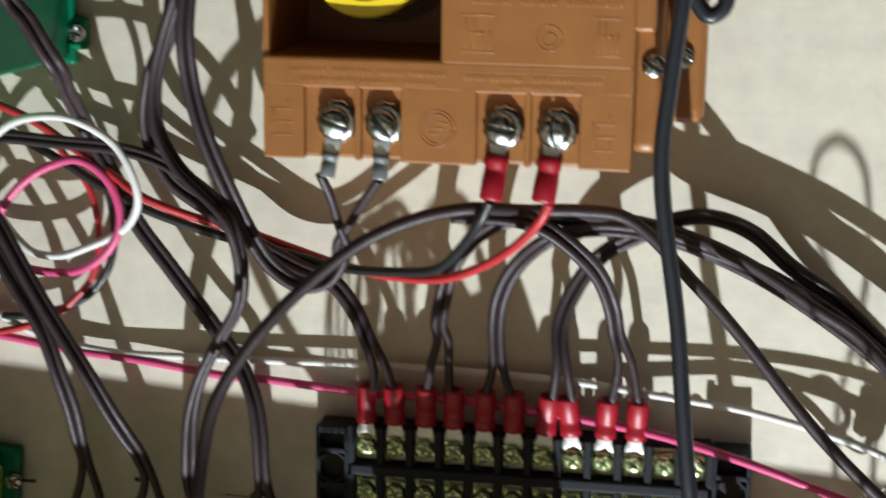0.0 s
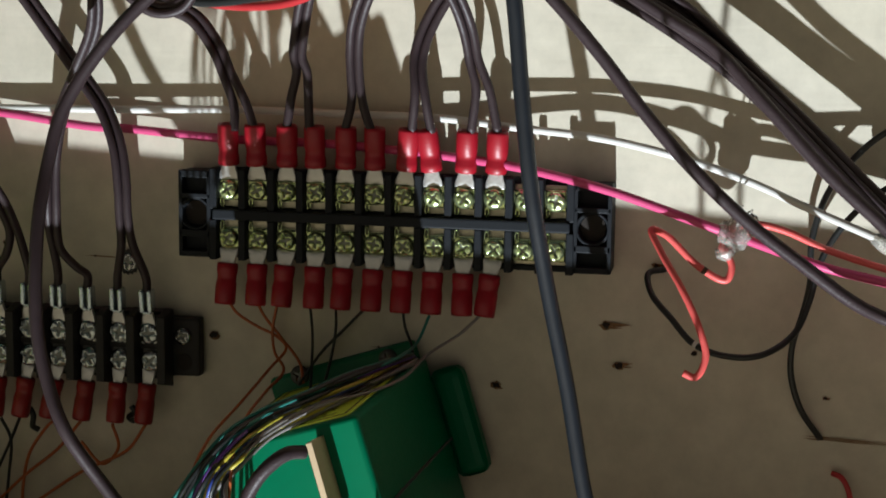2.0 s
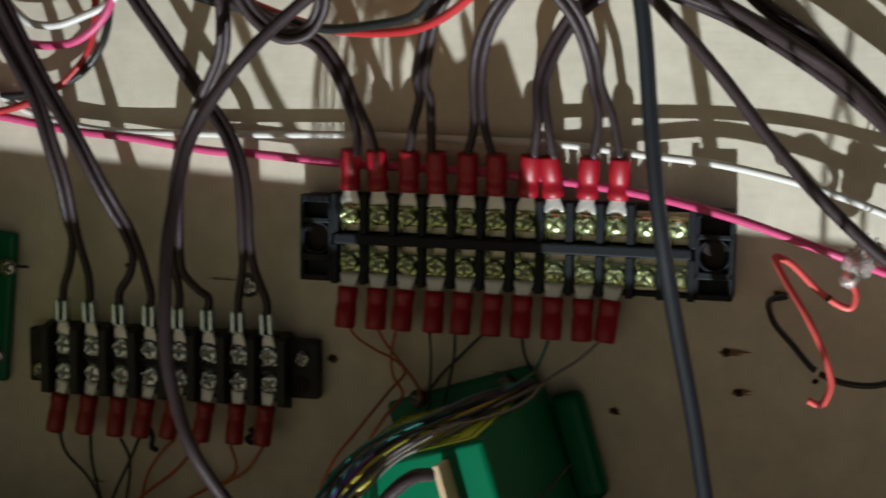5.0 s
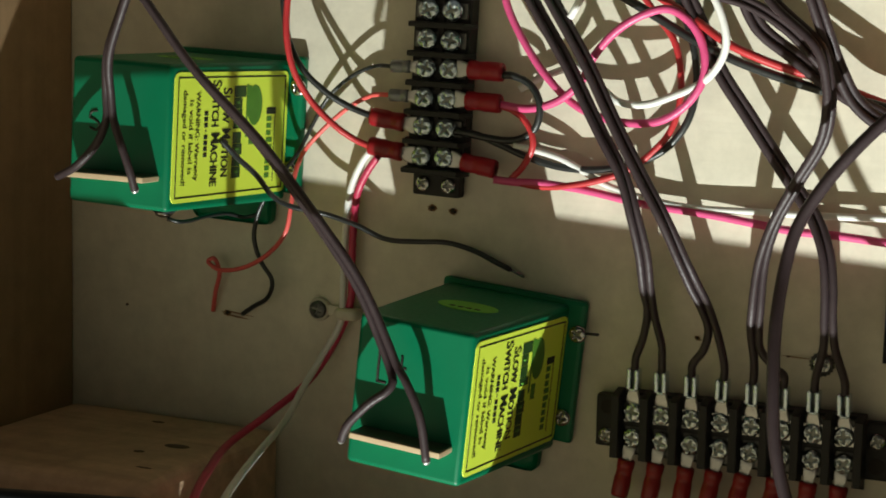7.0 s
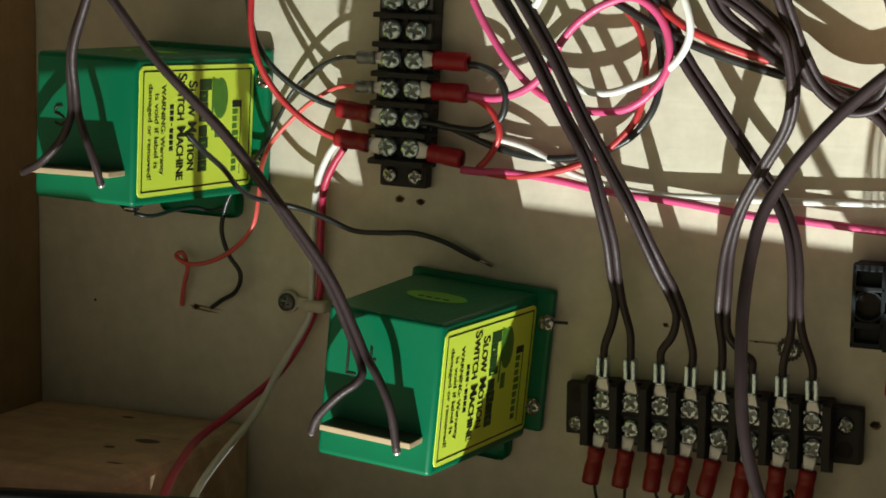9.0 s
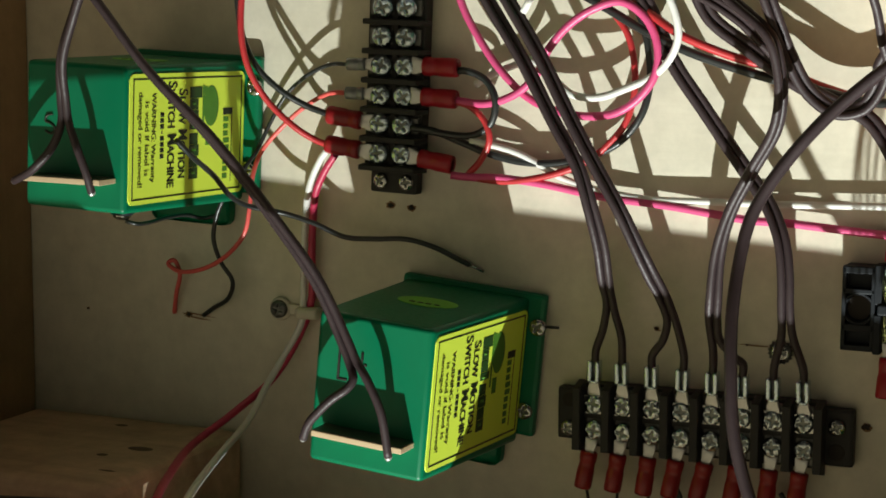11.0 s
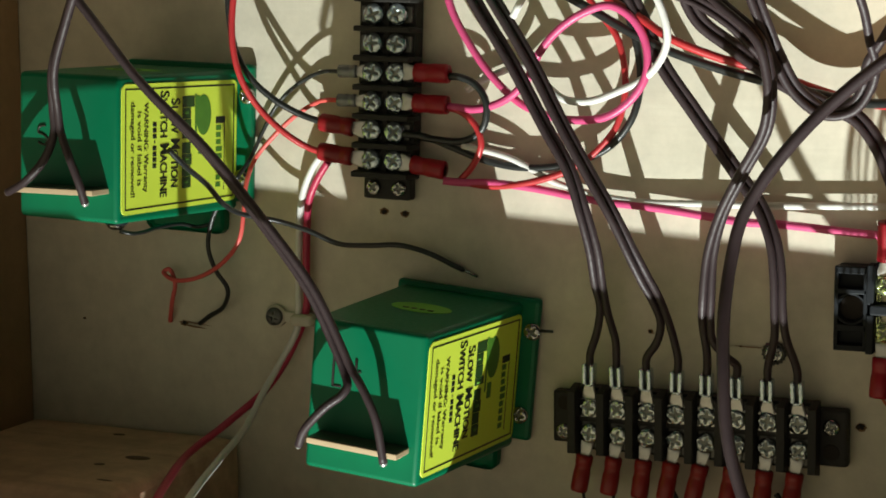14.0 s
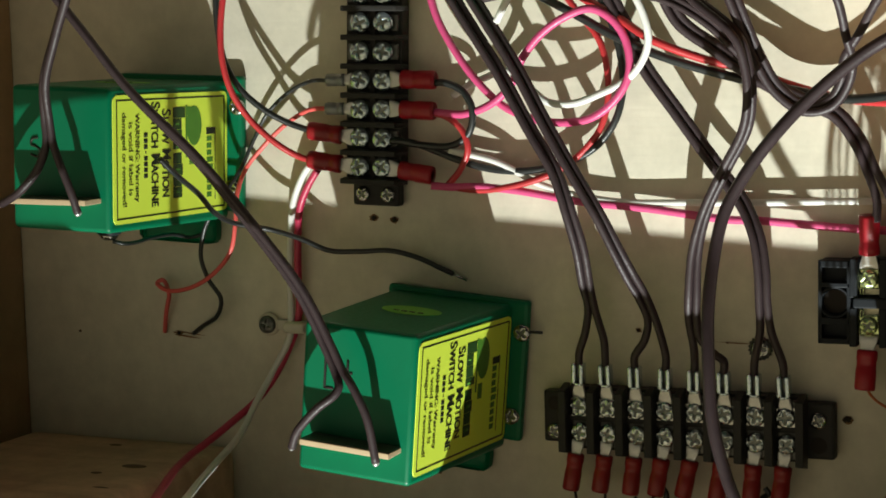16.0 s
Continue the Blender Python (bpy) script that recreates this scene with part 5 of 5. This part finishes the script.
twin("twin_cord", "brown twin cord soldered to the switch motor board", CORD, 0.0013, [(-0.2359, -0.0900, 0.0986), (-0.2184, -0.0900, 0.0790), (-0.2043, -0.0880, 0.0612), (-0.1834, -0.0850, 0.0404), (-0.1663, -0.0820, 0.0193), (-0.1531, -0.0790, 0.0004), (-0.1457, -0.0770, -0.0160), (-0.1424, -0.0770, -0.0232)],
     [(-0.1419, -0.0785, -0.0272), (-0.1431, -0.0795, -0.0297), (-0.1476, -0.0805, -0.0332), (-0.1521, -0.0800, -0.0373), (-0.1566, -0.0785, -0.0420), (-0.1594, -0.0765, -0.0470)], [(-0.1379, -0.0780, -0.0267), (-0.1333, -0.0780, -0.0362), (-0.1315, -0.0765, -0.0498)], twist=-1.0, solder=True, ramp=5)
twin("twin_cord", "brown twin cord soldered to the switch motor board", CORD, 0.0013, [(-0.2157, -0.0950, 0.0983), (-0.2228, -0.0920, 0.0871), (-0.2297, -0.0880, 0.0773), (-0.2366, -0.0850, 0.0638), (-0.2393, -0.0810, 0.0517), (-0.2395, -0.0800, 0.0447)],
     [(-0.2444, -0.0800, 0.0368), (-0.2520, -0.0800, 0.0294), (-0.2618, -0.0765, 0.0252)], [(-0.2366, -0.0790, 0.0379), (-0.2338, -0.0780, 0.0292), (-0.2331, -0.0760, 0.0226)], twist=-0.8, solder=True)
wire("brown_cable", "brown lead soldered to the sideways motor board", CORD, 0.0018, [(0.0416, -0.0760, -0.0575), (0.0385, -0.0800, -0.0571), (0.0340, -0.0820, -0.0604), (0.0296, -0.0820, -0.0665), (0.0252, -0.0800, -0.0791)])
wire("salmon_wire", "salmon wire bent back on itself below the splice", W_SALMON, 0.001, [(0.2077, -0.0156, -0.0204), (0.1860, -0.0156, -0.0146), (0.1681, -0.0156, -0.0093), (0.1579, -0.0157, -0.0050), (0.1507, -0.0157, -0.0035), (0.1444, -0.0156, -0.0050), (0.1415, -0.0157, -0.0093), (0.1439, -0.0159, -0.0151), (0.1425, -0.0161, -0.0189), (0.1352, -0.0164, -0.0155), (0.1261, -0.0166, -0.0072), (0.1222, -0.0166, -0.0058), (0.1250, -0.0215, -0.0108), (0.1316, -0.0290, -0.0199), (0.1366, -0.0320, -0.0296), (0.1385, -0.0330, -0.0368), (0.1361, -0.0340, -0.0421), (0.1328, -0.0340, -0.0411)], bands=((8.75, KNOT, "dark nick"),))
wire("black_wire", "black wire drooping in a loop below the splice", W_BLACK, 0.0009, [(0.1253, -0.0020, -0.0188), (0.1208, -0.0040, -0.0199), (0.1220, -0.0080, -0.0248), (0.1279, -0.0120, -0.0308), (0.1344, -0.0150, -0.0370), (0.1429, -0.0180, -0.0393), (0.1526, -0.0180, -0.0386), (0.1613, -0.0120, -0.0332), (0.1648, -0.0100, -0.0248), (0.1678, -0.0085, -0.0128), (0.1751, -0.0085, -0.0010), (0.1850, -0.0085, 0.0074), (0.2007, -0.0085, 0.0142)], bands=((4.05, W_WHITE, "scraped pale patch"),))
wire("black_wire", "black wire hooked into the plywood under the splice", W_BLACK, 0.0009, [(0.2058, -0.0062, 0.0279), (0.1846, -0.0062, 0.0224), (0.1748, -0.0060, 0.0140), (0.1683, -0.0062, 0.0042), (0.1649, -0.0066, -0.0081), (0.1649, -0.0070, -0.0199), (0.1634, -0.0072, -0.0282), (0.1609, -0.0070, -0.0376), (0.1609, -0.0060, -0.0462), (0.1638, -0.0050, -0.0557), (0.1696, -0.0010, -0.0649)])
wire("glue_string", "fine stringy whisker of dried glue", GLUE, 0.00025, [(0.1447, -0.0170, -0.0053), (0.1456, -0.0190, -0.0009), (0.1463, -0.0200, 0.0020)])
wire("glue_string", "fine stringy whisker of dried glue", GLUE, 0.00025, [(0.1447, -0.0170, -0.0053), (0.1472, -0.0190, -0.0015), (0.1489, -0.0200, 0.0010)])
wire("glue_string", "fine stringy whisker of dried glue", GLUE, 0.00025, [(0.1447, -0.0170, -0.0053), (0.1428, -0.0190, -0.0069), (0.1416, -0.0200, -0.0080)])
wire("orange_wire", "thin orange wire hanging from the terminal block", W_ORANGE, 0.00044, [(-0.0021, -0.0060, -0.0315), (0.0005, -0.0050, -0.0365), (0.0070, -0.0040, -0.0409), (0.0122, -0.0040, -0.0432), (0.0159, -0.0050, -0.0465), (0.0123, -0.0100, -0.0520), (0.0095, -0.0300, -0.0582), (0.0109, -0.0600, -0.0606), (0.0119, -0.0750, -0.0654), (0.0111, -0.0780, -0.0749)], group="thin wires under the strips")
wire("orange_wire", "thin orange wire hanging from the terminal block", W_ORANGE, 0.00044, [(0.0067, -0.0060, -0.0310), (0.0087, -0.0050, -0.0365), (0.0135, -0.0040, -0.0431), (0.0201, -0.0050, -0.0510), (0.0213, -0.0060, -0.0566)], group="thin wires under the strips")
wire("orange_wire", "thin orange wire hanging from the terminal block", W_ORANGE, 0.00044, [(0.0140, -0.0060, -0.0314), (0.0118, -0.0050, -0.0413), (0.0127, -0.0060, -0.0478), (0.0167, -0.0100, -0.0517), (0.0161, -0.0250, -0.0549), (0.0205, -0.0600, -0.0555), (0.0235, -0.0780, -0.0608), (0.0230, -0.0800, -0.0734)], group="thin wires under the strips")
wire("black_wire", "thin black wire hanging from the terminal block", W_BLACK, 0.00044, [(0.0233, -0.0060, -0.0322), (0.0236, -0.0040, -0.0426), (0.0234, -0.0040, -0.0510), (0.0236, -0.0060, -0.0581)], group="thin wires under the strips")
wire("black_wire", "thin black wire hanging from the terminal block", W_BLACK, 0.00044, [(0.0311, -0.0060, -0.0319), (0.0306, -0.0040, -0.0406), (0.0292, -0.0040, -0.0490), (0.0281, -0.0060, -0.0553)], group="thin wires under the strips")
wire("black_wire", "thin black wire hanging from the terminal block", W_BLACK, 0.00044, [(0.0410, -0.0060, -0.0322), (0.0343, -0.0040, -0.0391), (0.0267, -0.0040, -0.0471), (0.0221, -0.0060, -0.0540), (0.0202, -0.0070, -0.0572)], group="thin wires under the strips")
wire("black_wire", "thin black wire hanging from the terminal block", W_BLACK, 0.00044, [(0.0509, -0.0060, -0.0322), (0.0513, -0.0040, -0.0387), (0.0538, -0.0060, -0.0439), (0.0551, -0.0100, -0.0479)], group="thin wires under the strips")
wire("grey_wire", "thin grey wire hanging from the terminal block", W_GREY, 0.00044, [(0.0740, -0.0060, -0.0334), (0.0677, -0.0050, -0.0396), (0.0602, -0.0120, -0.0443), (0.0570, -0.0300, -0.0474), (0.0512, -0.0450, -0.0485), (0.0416, -0.0550, -0.0501), (0.0334, -0.0680, -0.0533), (0.0269, -0.0760, -0.0582), (0.0216, -0.0800, -0.0655), (0.0163, -0.0800, -0.0754)], group="thin wires under the strips")
wire("teal_wire", "thin teal wire over the sideways motor", W_TEAL, 0.00044, [(0.0588, -0.0060, -0.0346), (0.0565, -0.0100, -0.0413), (0.0542, -0.0250, -0.0431), (0.0469, -0.0400, -0.0452), (0.0386, -0.0550, -0.0470), (0.0290, -0.0660, -0.0507), (0.0229, -0.0750, -0.0566), (0.0179, -0.0800, -0.0650), (0.0148, -0.0800, -0.0755)])
# the bundle's tails fan out unseen below to shade the block's first sleeves
wire("teal_wire", "thin teal wire bundled over the sideways motor", W_TEAL, 0.00055, [(0.0552, -0.0120, -0.0449), (0.0512, -0.0244, -0.0445), (0.0434, -0.0416, -0.0450), (0.0358, -0.0554, -0.0474), (0.0266, -0.0649, -0.0506), (0.0196, -0.0734, -0.0553), (0.0134, -0.0804, -0.0640), (0.0066, -0.0845, -0.0761), (0.0031, -0.0818, -0.0876), (0.0016, -0.0780, -0.1026)], group="thin wires in the bundle")
wire("black_wire", "thin black wire bundled over the sideways motor", W_BLACK, 0.00055, [(0.0553, -0.0120, -0.0450), (0.0523, -0.0280, -0.0440), (0.0446, -0.0458, -0.0443), (0.0366, -0.0578, -0.0473), (0.0269, -0.0652, -0.0515), (0.0209, -0.0749, -0.0554), (0.0146, -0.0818, -0.0638), (0.0079, -0.0834, -0.0764), (0.0042, -0.0821, -0.0874), (0.0036, -0.0780, -0.1025)], group="thin wires in the bundle")
wire("black_wire", "thin black wire bundled over the sideways motor", W_BLACK, 0.00055, [(0.0555, -0.0120, -0.0452), (0.0520, -0.0286, -0.0442), (0.0449, -0.0462, -0.0450), (0.0363, -0.0563, -0.0482), (0.0273, -0.0658, -0.0515), (0.0221, -0.0785, -0.0550), (0.0153, -0.0814, -0.0641), (0.0101, -0.0843, -0.0760), (0.0061, -0.0821, -0.0873), (0.0056, -0.0780, -0.1023)], group="thin wires in the bundle")
wire("teal_wire", "thin teal wire bundled over the sideways motor", W_TEAL, 0.00055, [(0.0556, -0.0120, -0.0453), (0.0507, -0.0233, -0.0458), (0.0446, -0.0448, -0.0455), (0.0359, -0.0547, -0.0491), (0.0280, -0.0672, -0.0515), (0.0218, -0.0758, -0.0563), (0.0160, -0.0801, -0.0646), (0.0112, -0.0850, -0.0756), (0.0072, -0.0782, -0.0886), (0.0076, -0.0780, -0.1021)], group="thin wires in the bundle")
wire("purple_wire", "thin purple wire bundled over the sideways motor", W_PURPLE, 0.00055, [(0.0558, -0.0120, -0.0455), (0.0516, -0.0284, -0.0450), (0.0440, -0.0416, -0.0470), (0.0357, -0.0534, -0.0492), (0.0276, -0.0654, -0.0530), (0.0234, -0.0776, -0.0563), (0.0174, -0.0817, -0.0643), (0.0114, -0.0804, -0.0771), (0.0099, -0.0790, -0.0881), (0.0096, -0.0780, -0.1019)], group="thin wires in the bundle")
wire("black_wire", "thin black wire bundled over the sideways motor", W_BLACK, 0.00055, [(0.0559, -0.0120, -0.0456), (0.0506, -0.0231, -0.0466), (0.0444, -0.0427, -0.0468), (0.0374, -0.0588, -0.0488), (0.0289, -0.0687, -0.0519), (0.0224, -0.0755, -0.0575), (0.0188, -0.0837, -0.0638), (0.0132, -0.0827, -0.0762), (0.0118, -0.0819, -0.0869), (0.0116, -0.0780, -0.1018)], group="thin wires in the bundle")
wire("black_wire", "thin black wire bundled over the sideways motor", W_BLACK, 0.00055, [(0.0561, -0.0120, -0.0457), (0.0506, -0.0233, -0.0469), (0.0444, -0.0420, -0.0473), (0.0372, -0.0577, -0.0491), (0.0283, -0.0662, -0.0532), (0.0229, -0.0747, -0.0583), (0.0166, -0.0786, -0.0657), (0.0150, -0.0849, -0.0754), (0.0135, -0.0795, -0.0876), (0.0135, -0.0780, -0.1016)], group="thin wires in the bundle")
wire("yellow_wire", "thin yellow wire bundled over the sideways motor", W_YELLOW, 0.00055, [(0.0562, -0.0120, -0.0459), (0.0510, -0.0245, -0.0469), (0.0458, -0.0470, -0.0469), (0.0361, -0.0537, -0.0506), (0.0289, -0.0672, -0.0537), (0.0237, -0.0776, -0.0580), (0.0188, -0.0805, -0.0652), (0.0174, -0.0849, -0.0752), (0.0156, -0.0799, -0.0873), (0.0155, -0.0780, -0.1014)], group="thin wires in the bundle")
wire("blue_wire", "thin blue wire bundled over the sideways motor", W_BLUE, 0.00055, [(0.0564, -0.0120, -0.0460), (0.0516, -0.0232, -0.0475), (0.0448, -0.0425, -0.0486), (0.0365, -0.0545, -0.0520), (0.0285, -0.0652, -0.0547), (0.0237, -0.0744, -0.0595), (0.0202, -0.0832, -0.0645), (0.0169, -0.0799, -0.0769), (0.0169, -0.0773, -0.0881), (0.0175, -0.0780, -0.1013)], group="thin wires in the bundle")
wire("black_wire", "thin black wire bundled over the sideways motor", W_BLACK, 0.00055, [(0.0565, -0.0120, -0.0462), (0.0521, -0.0260, -0.0472), (0.0447, -0.0416, -0.0494), (0.0365, -0.0543, -0.0524), (0.0300, -0.0692, -0.0543), (0.0251, -0.0784, -0.0589), (0.0209, -0.0835, -0.0646), (0.0181, -0.0810, -0.0764), (0.0204, -0.0809, -0.0865), (0.0195, -0.0780, -0.1011)], group="thin wires in the bundle")
wire("grey_wire", "thin grey wire bundled over the sideways motor", W_GREY, 0.00055, [(0.0567, -0.0120, -0.0463), (0.0530, -0.0287, -0.0469), (0.0448, -0.0414, -0.0498), (0.0380, -0.0588, -0.0507), (0.0304, -0.0698, -0.0542), (0.0250, -0.0770, -0.0598), (0.0196, -0.0783, -0.0665), (0.0213, -0.0844, -0.0751), (0.0212, -0.0778, -0.0876), (0.0214, -0.0780, -0.1009)], group="thin wires in the bundle")
wire("yellow_wire", "thin yellow wire bundled over the sideways motor", W_YELLOW, 0.00055, [(0.0568, -0.0120, -0.0465), (0.0519, -0.0243, -0.0483), (0.0448, -0.0410, -0.0502), (0.0380, -0.0585, -0.0523), (0.0288, -0.0641, -0.0564), (0.0258, -0.0783, -0.0600), (0.0201, -0.0787, -0.0665), (0.0227, -0.0839, -0.0751), (0.0243, -0.0817, -0.0860), (0.0234, -0.0780, -0.1007)], group="thin wires in the bundle")
wire("black_wire", "thin black wire bundled over the sideways motor", W_BLACK, 0.00055, [(0.0570, -0.0120, -0.0466), (0.0514, -0.0258, -0.0483), (0.0458, -0.0442, -0.0496), (0.0366, -0.0532, -0.0541), (0.0291, -0.0642, -0.0572), (0.0248, -0.0766, -0.0611), (0.0221, -0.0809, -0.0660), (0.0241, -0.0842, -0.0749), (0.0251, -0.0806, -0.0863), (0.0254, -0.0780, -0.1006)], group="thin wires in the bundle")
wire("grey_wire", "thin grey wire bundled over the sideways motor", W_GREY, 0.00055, [(0.0571, -0.0120, -0.0467), (0.0515, -0.0263, -0.0486), (0.0457, -0.0433, -0.0506), (0.0380, -0.0577, -0.0534), (0.0298, -0.0659, -0.0572), (0.0250, -0.0744, -0.0623), (0.0228, -0.0809, -0.0661), (0.0257, -0.0848, -0.0746), (0.0260, -0.0776, -0.0872), (0.0273, -0.0780, -0.1004)], group="thin wires in the bundle")
wire("red_wire", "short red wire stub beside a splintered nail hole", W_RED, 0.0008, [(0.1734, -0.0015, -0.0745), (0.1758, -0.0030, -0.0751), (0.1777, -0.0040, -0.0779), (0.1789, -0.0040, -0.0831), (0.1800, -0.0030, -0.0923)])
wire("black_wire", "thin black wire hanging from the eight-pole strip", W_BLACK, 0.0005, [(-0.0940, -0.0070, -0.0720), (-0.0930, -0.0050, -0.0788), (-0.0856, -0.0040, -0.0872), (-0.0814, -0.0040, -0.0956), (-0.0787, -0.0040, -0.1058)], group="thin wires under the strips")
wire("black_wire", "thin black wire hanging from the eight-pole strip", W_BLACK, 0.0005, [(-0.0837, -0.0070, -0.0711), (-0.0841, -0.0050, -0.0815), (-0.0815, -0.0040, -0.0937), (-0.0768, -0.0040, -0.1055)], group="thin wires under the strips")
wire("black_wire", "thin black wire hanging from the eight-pole strip", W_BLACK, 0.0005, [(-0.0736, -0.0070, -0.0727), (-0.0716, -0.0050, -0.0795), (-0.0730, -0.0040, -0.0917), (-0.0749, -0.0040, -0.1052)], group="thin wires under the strips")
wire("black_wire", "thin black wire hanging from the eight-pole strip", W_BLACK, 0.0005, [(-0.0670, -0.0070, -0.0710), (-0.0715, -0.0050, -0.0799), (-0.0776, -0.0040, -0.0923), (-0.0827, -0.0040, -0.1063)], group="thin wires under the strips")
wire("orange_wire", "thin orange wire hanging from the eight-pole strip", W_ORANGE, 0.0005, [(-0.0560, -0.0070, -0.0719), (-0.0602, -0.0050, -0.0757), (-0.0660, -0.0040, -0.0841), (-0.0684, -0.0040, -0.0948), (-0.0687, -0.0040, -0.1044)], group="thin wires under the strips")
wire("orange_wire", "thin orange wire hanging from the eight-pole strip", W_ORANGE, 0.0005, [(-0.0476, -0.0070, -0.0718), (-0.0562, -0.0050, -0.0817), (-0.0676, -0.0040, -0.0910), (-0.0789, -0.0040, -0.1020)], group="thin wires under the strips")
wire("orange_wire", "thin orange wire hanging from the eight-pole strip", W_ORANGE, 0.0005, [(-0.0377, -0.0070, -0.0724), (-0.0367, -0.0050, -0.0801), (-0.0423, -0.0040, -0.0858), (-0.0491, -0.0040, -0.0792)], group="thin wires under the strips")
wire("orange_wire", "thin orange wire hanging from the eight-pole strip", W_ORANGE, 0.0005, [(-0.0273, -0.0070, -0.0721), (-0.0339, -0.0050, -0.0807), (-0.0487, -0.0040, -0.0885), (-0.0654, -0.0040, -0.1001)], group="thin wires under the strips")
wire("black_wire", "short black wire stub under the eight-pole strip", W_BLACK, 0.0009, [(-0.0647, -0.0060, -0.0691), (-0.0635, -0.0060, -0.0716), (-0.0642, -0.0050, -0.0752), (-0.0628, -0.0040, -0.0764)])
wire("black_wire", "short black wire stub under the eight-pole strip", W_BLACK, 0.0009, [(-0.0320, -0.0060, -0.0667), (-0.0309, -0.0060, -0.0684), (-0.0332, -0.0050, -0.0705), (-0.0318, -0.0040, -0.0719)])
# out of view, added for the hooked shadow it throws on the plywood
wire("black_wire", "unseen thin black wire that casts a hooked shadow on the panel", W_BLACK, 0.0008, [(0.1482, -0.0820, -0.1560), (0.1486, -0.0960, -0.1500), (0.1480, -0.1045, -0.1420), (0.1453, -0.1045, -0.1350), (0.1426, -0.1045, -0.1262), (0.1372, -0.1045, -0.1140), (0.1319, -0.1045, -0.1016), (0.1294, -0.1045, -0.0892), (0.1295, -0.1045, -0.0830), (0.1308, -0.1045, -0.0786), (0.1346, -0.1045, -0.0759), (0.1384, -0.1045, -0.0777), (0.1414, -0.1045, -0.0828), (0.1427, -0.1045, -0.0885), (0.1435, -0.1045, -0.0972), (0.1438, -0.1045, -0.1110), (0.1426, -0.1045, -0.1220), (0.1408, -0.1045, -0.1330), (0.1392, -0.1045, -0.1430), (0.1392, -0.0960, -0.1510), (0.1398, -0.0820, -0.1560)])
wire("black_wire", "thin black wire end beside a motor fixing screw", W_BLACK, 0.0005, [(-0.1096, -0.0040, -0.0214), (-0.1073, -0.0045, -0.0213), (-0.1052, -0.0040, -0.0214)])
wire("black_wire", "thin black wire from the side screw under the motor", W_BLACK, 0.0007, [(-0.2412, -0.0460, 0.0103), (-0.2381, -0.0440, 0.0094), (-0.2377, -0.0380, 0.0091), (-0.2389, -0.0260, 0.0094), (-0.2379, -0.0140, 0.0093), (-0.2353, -0.0070, 0.0076), (-0.2307, -0.0050, 0.0088)])
wire("dark_wire", "thin dark wire end over the flange of the sideways motor", W_BLACK, 0.00045, [(0.0590, -0.0720, -0.0830), (0.0594, -0.0715, -0.0770), (0.0612, -0.0580, -0.0735), (0.0645, -0.0420, -0.0700), (0.0684, -0.0200, -0.0666)])
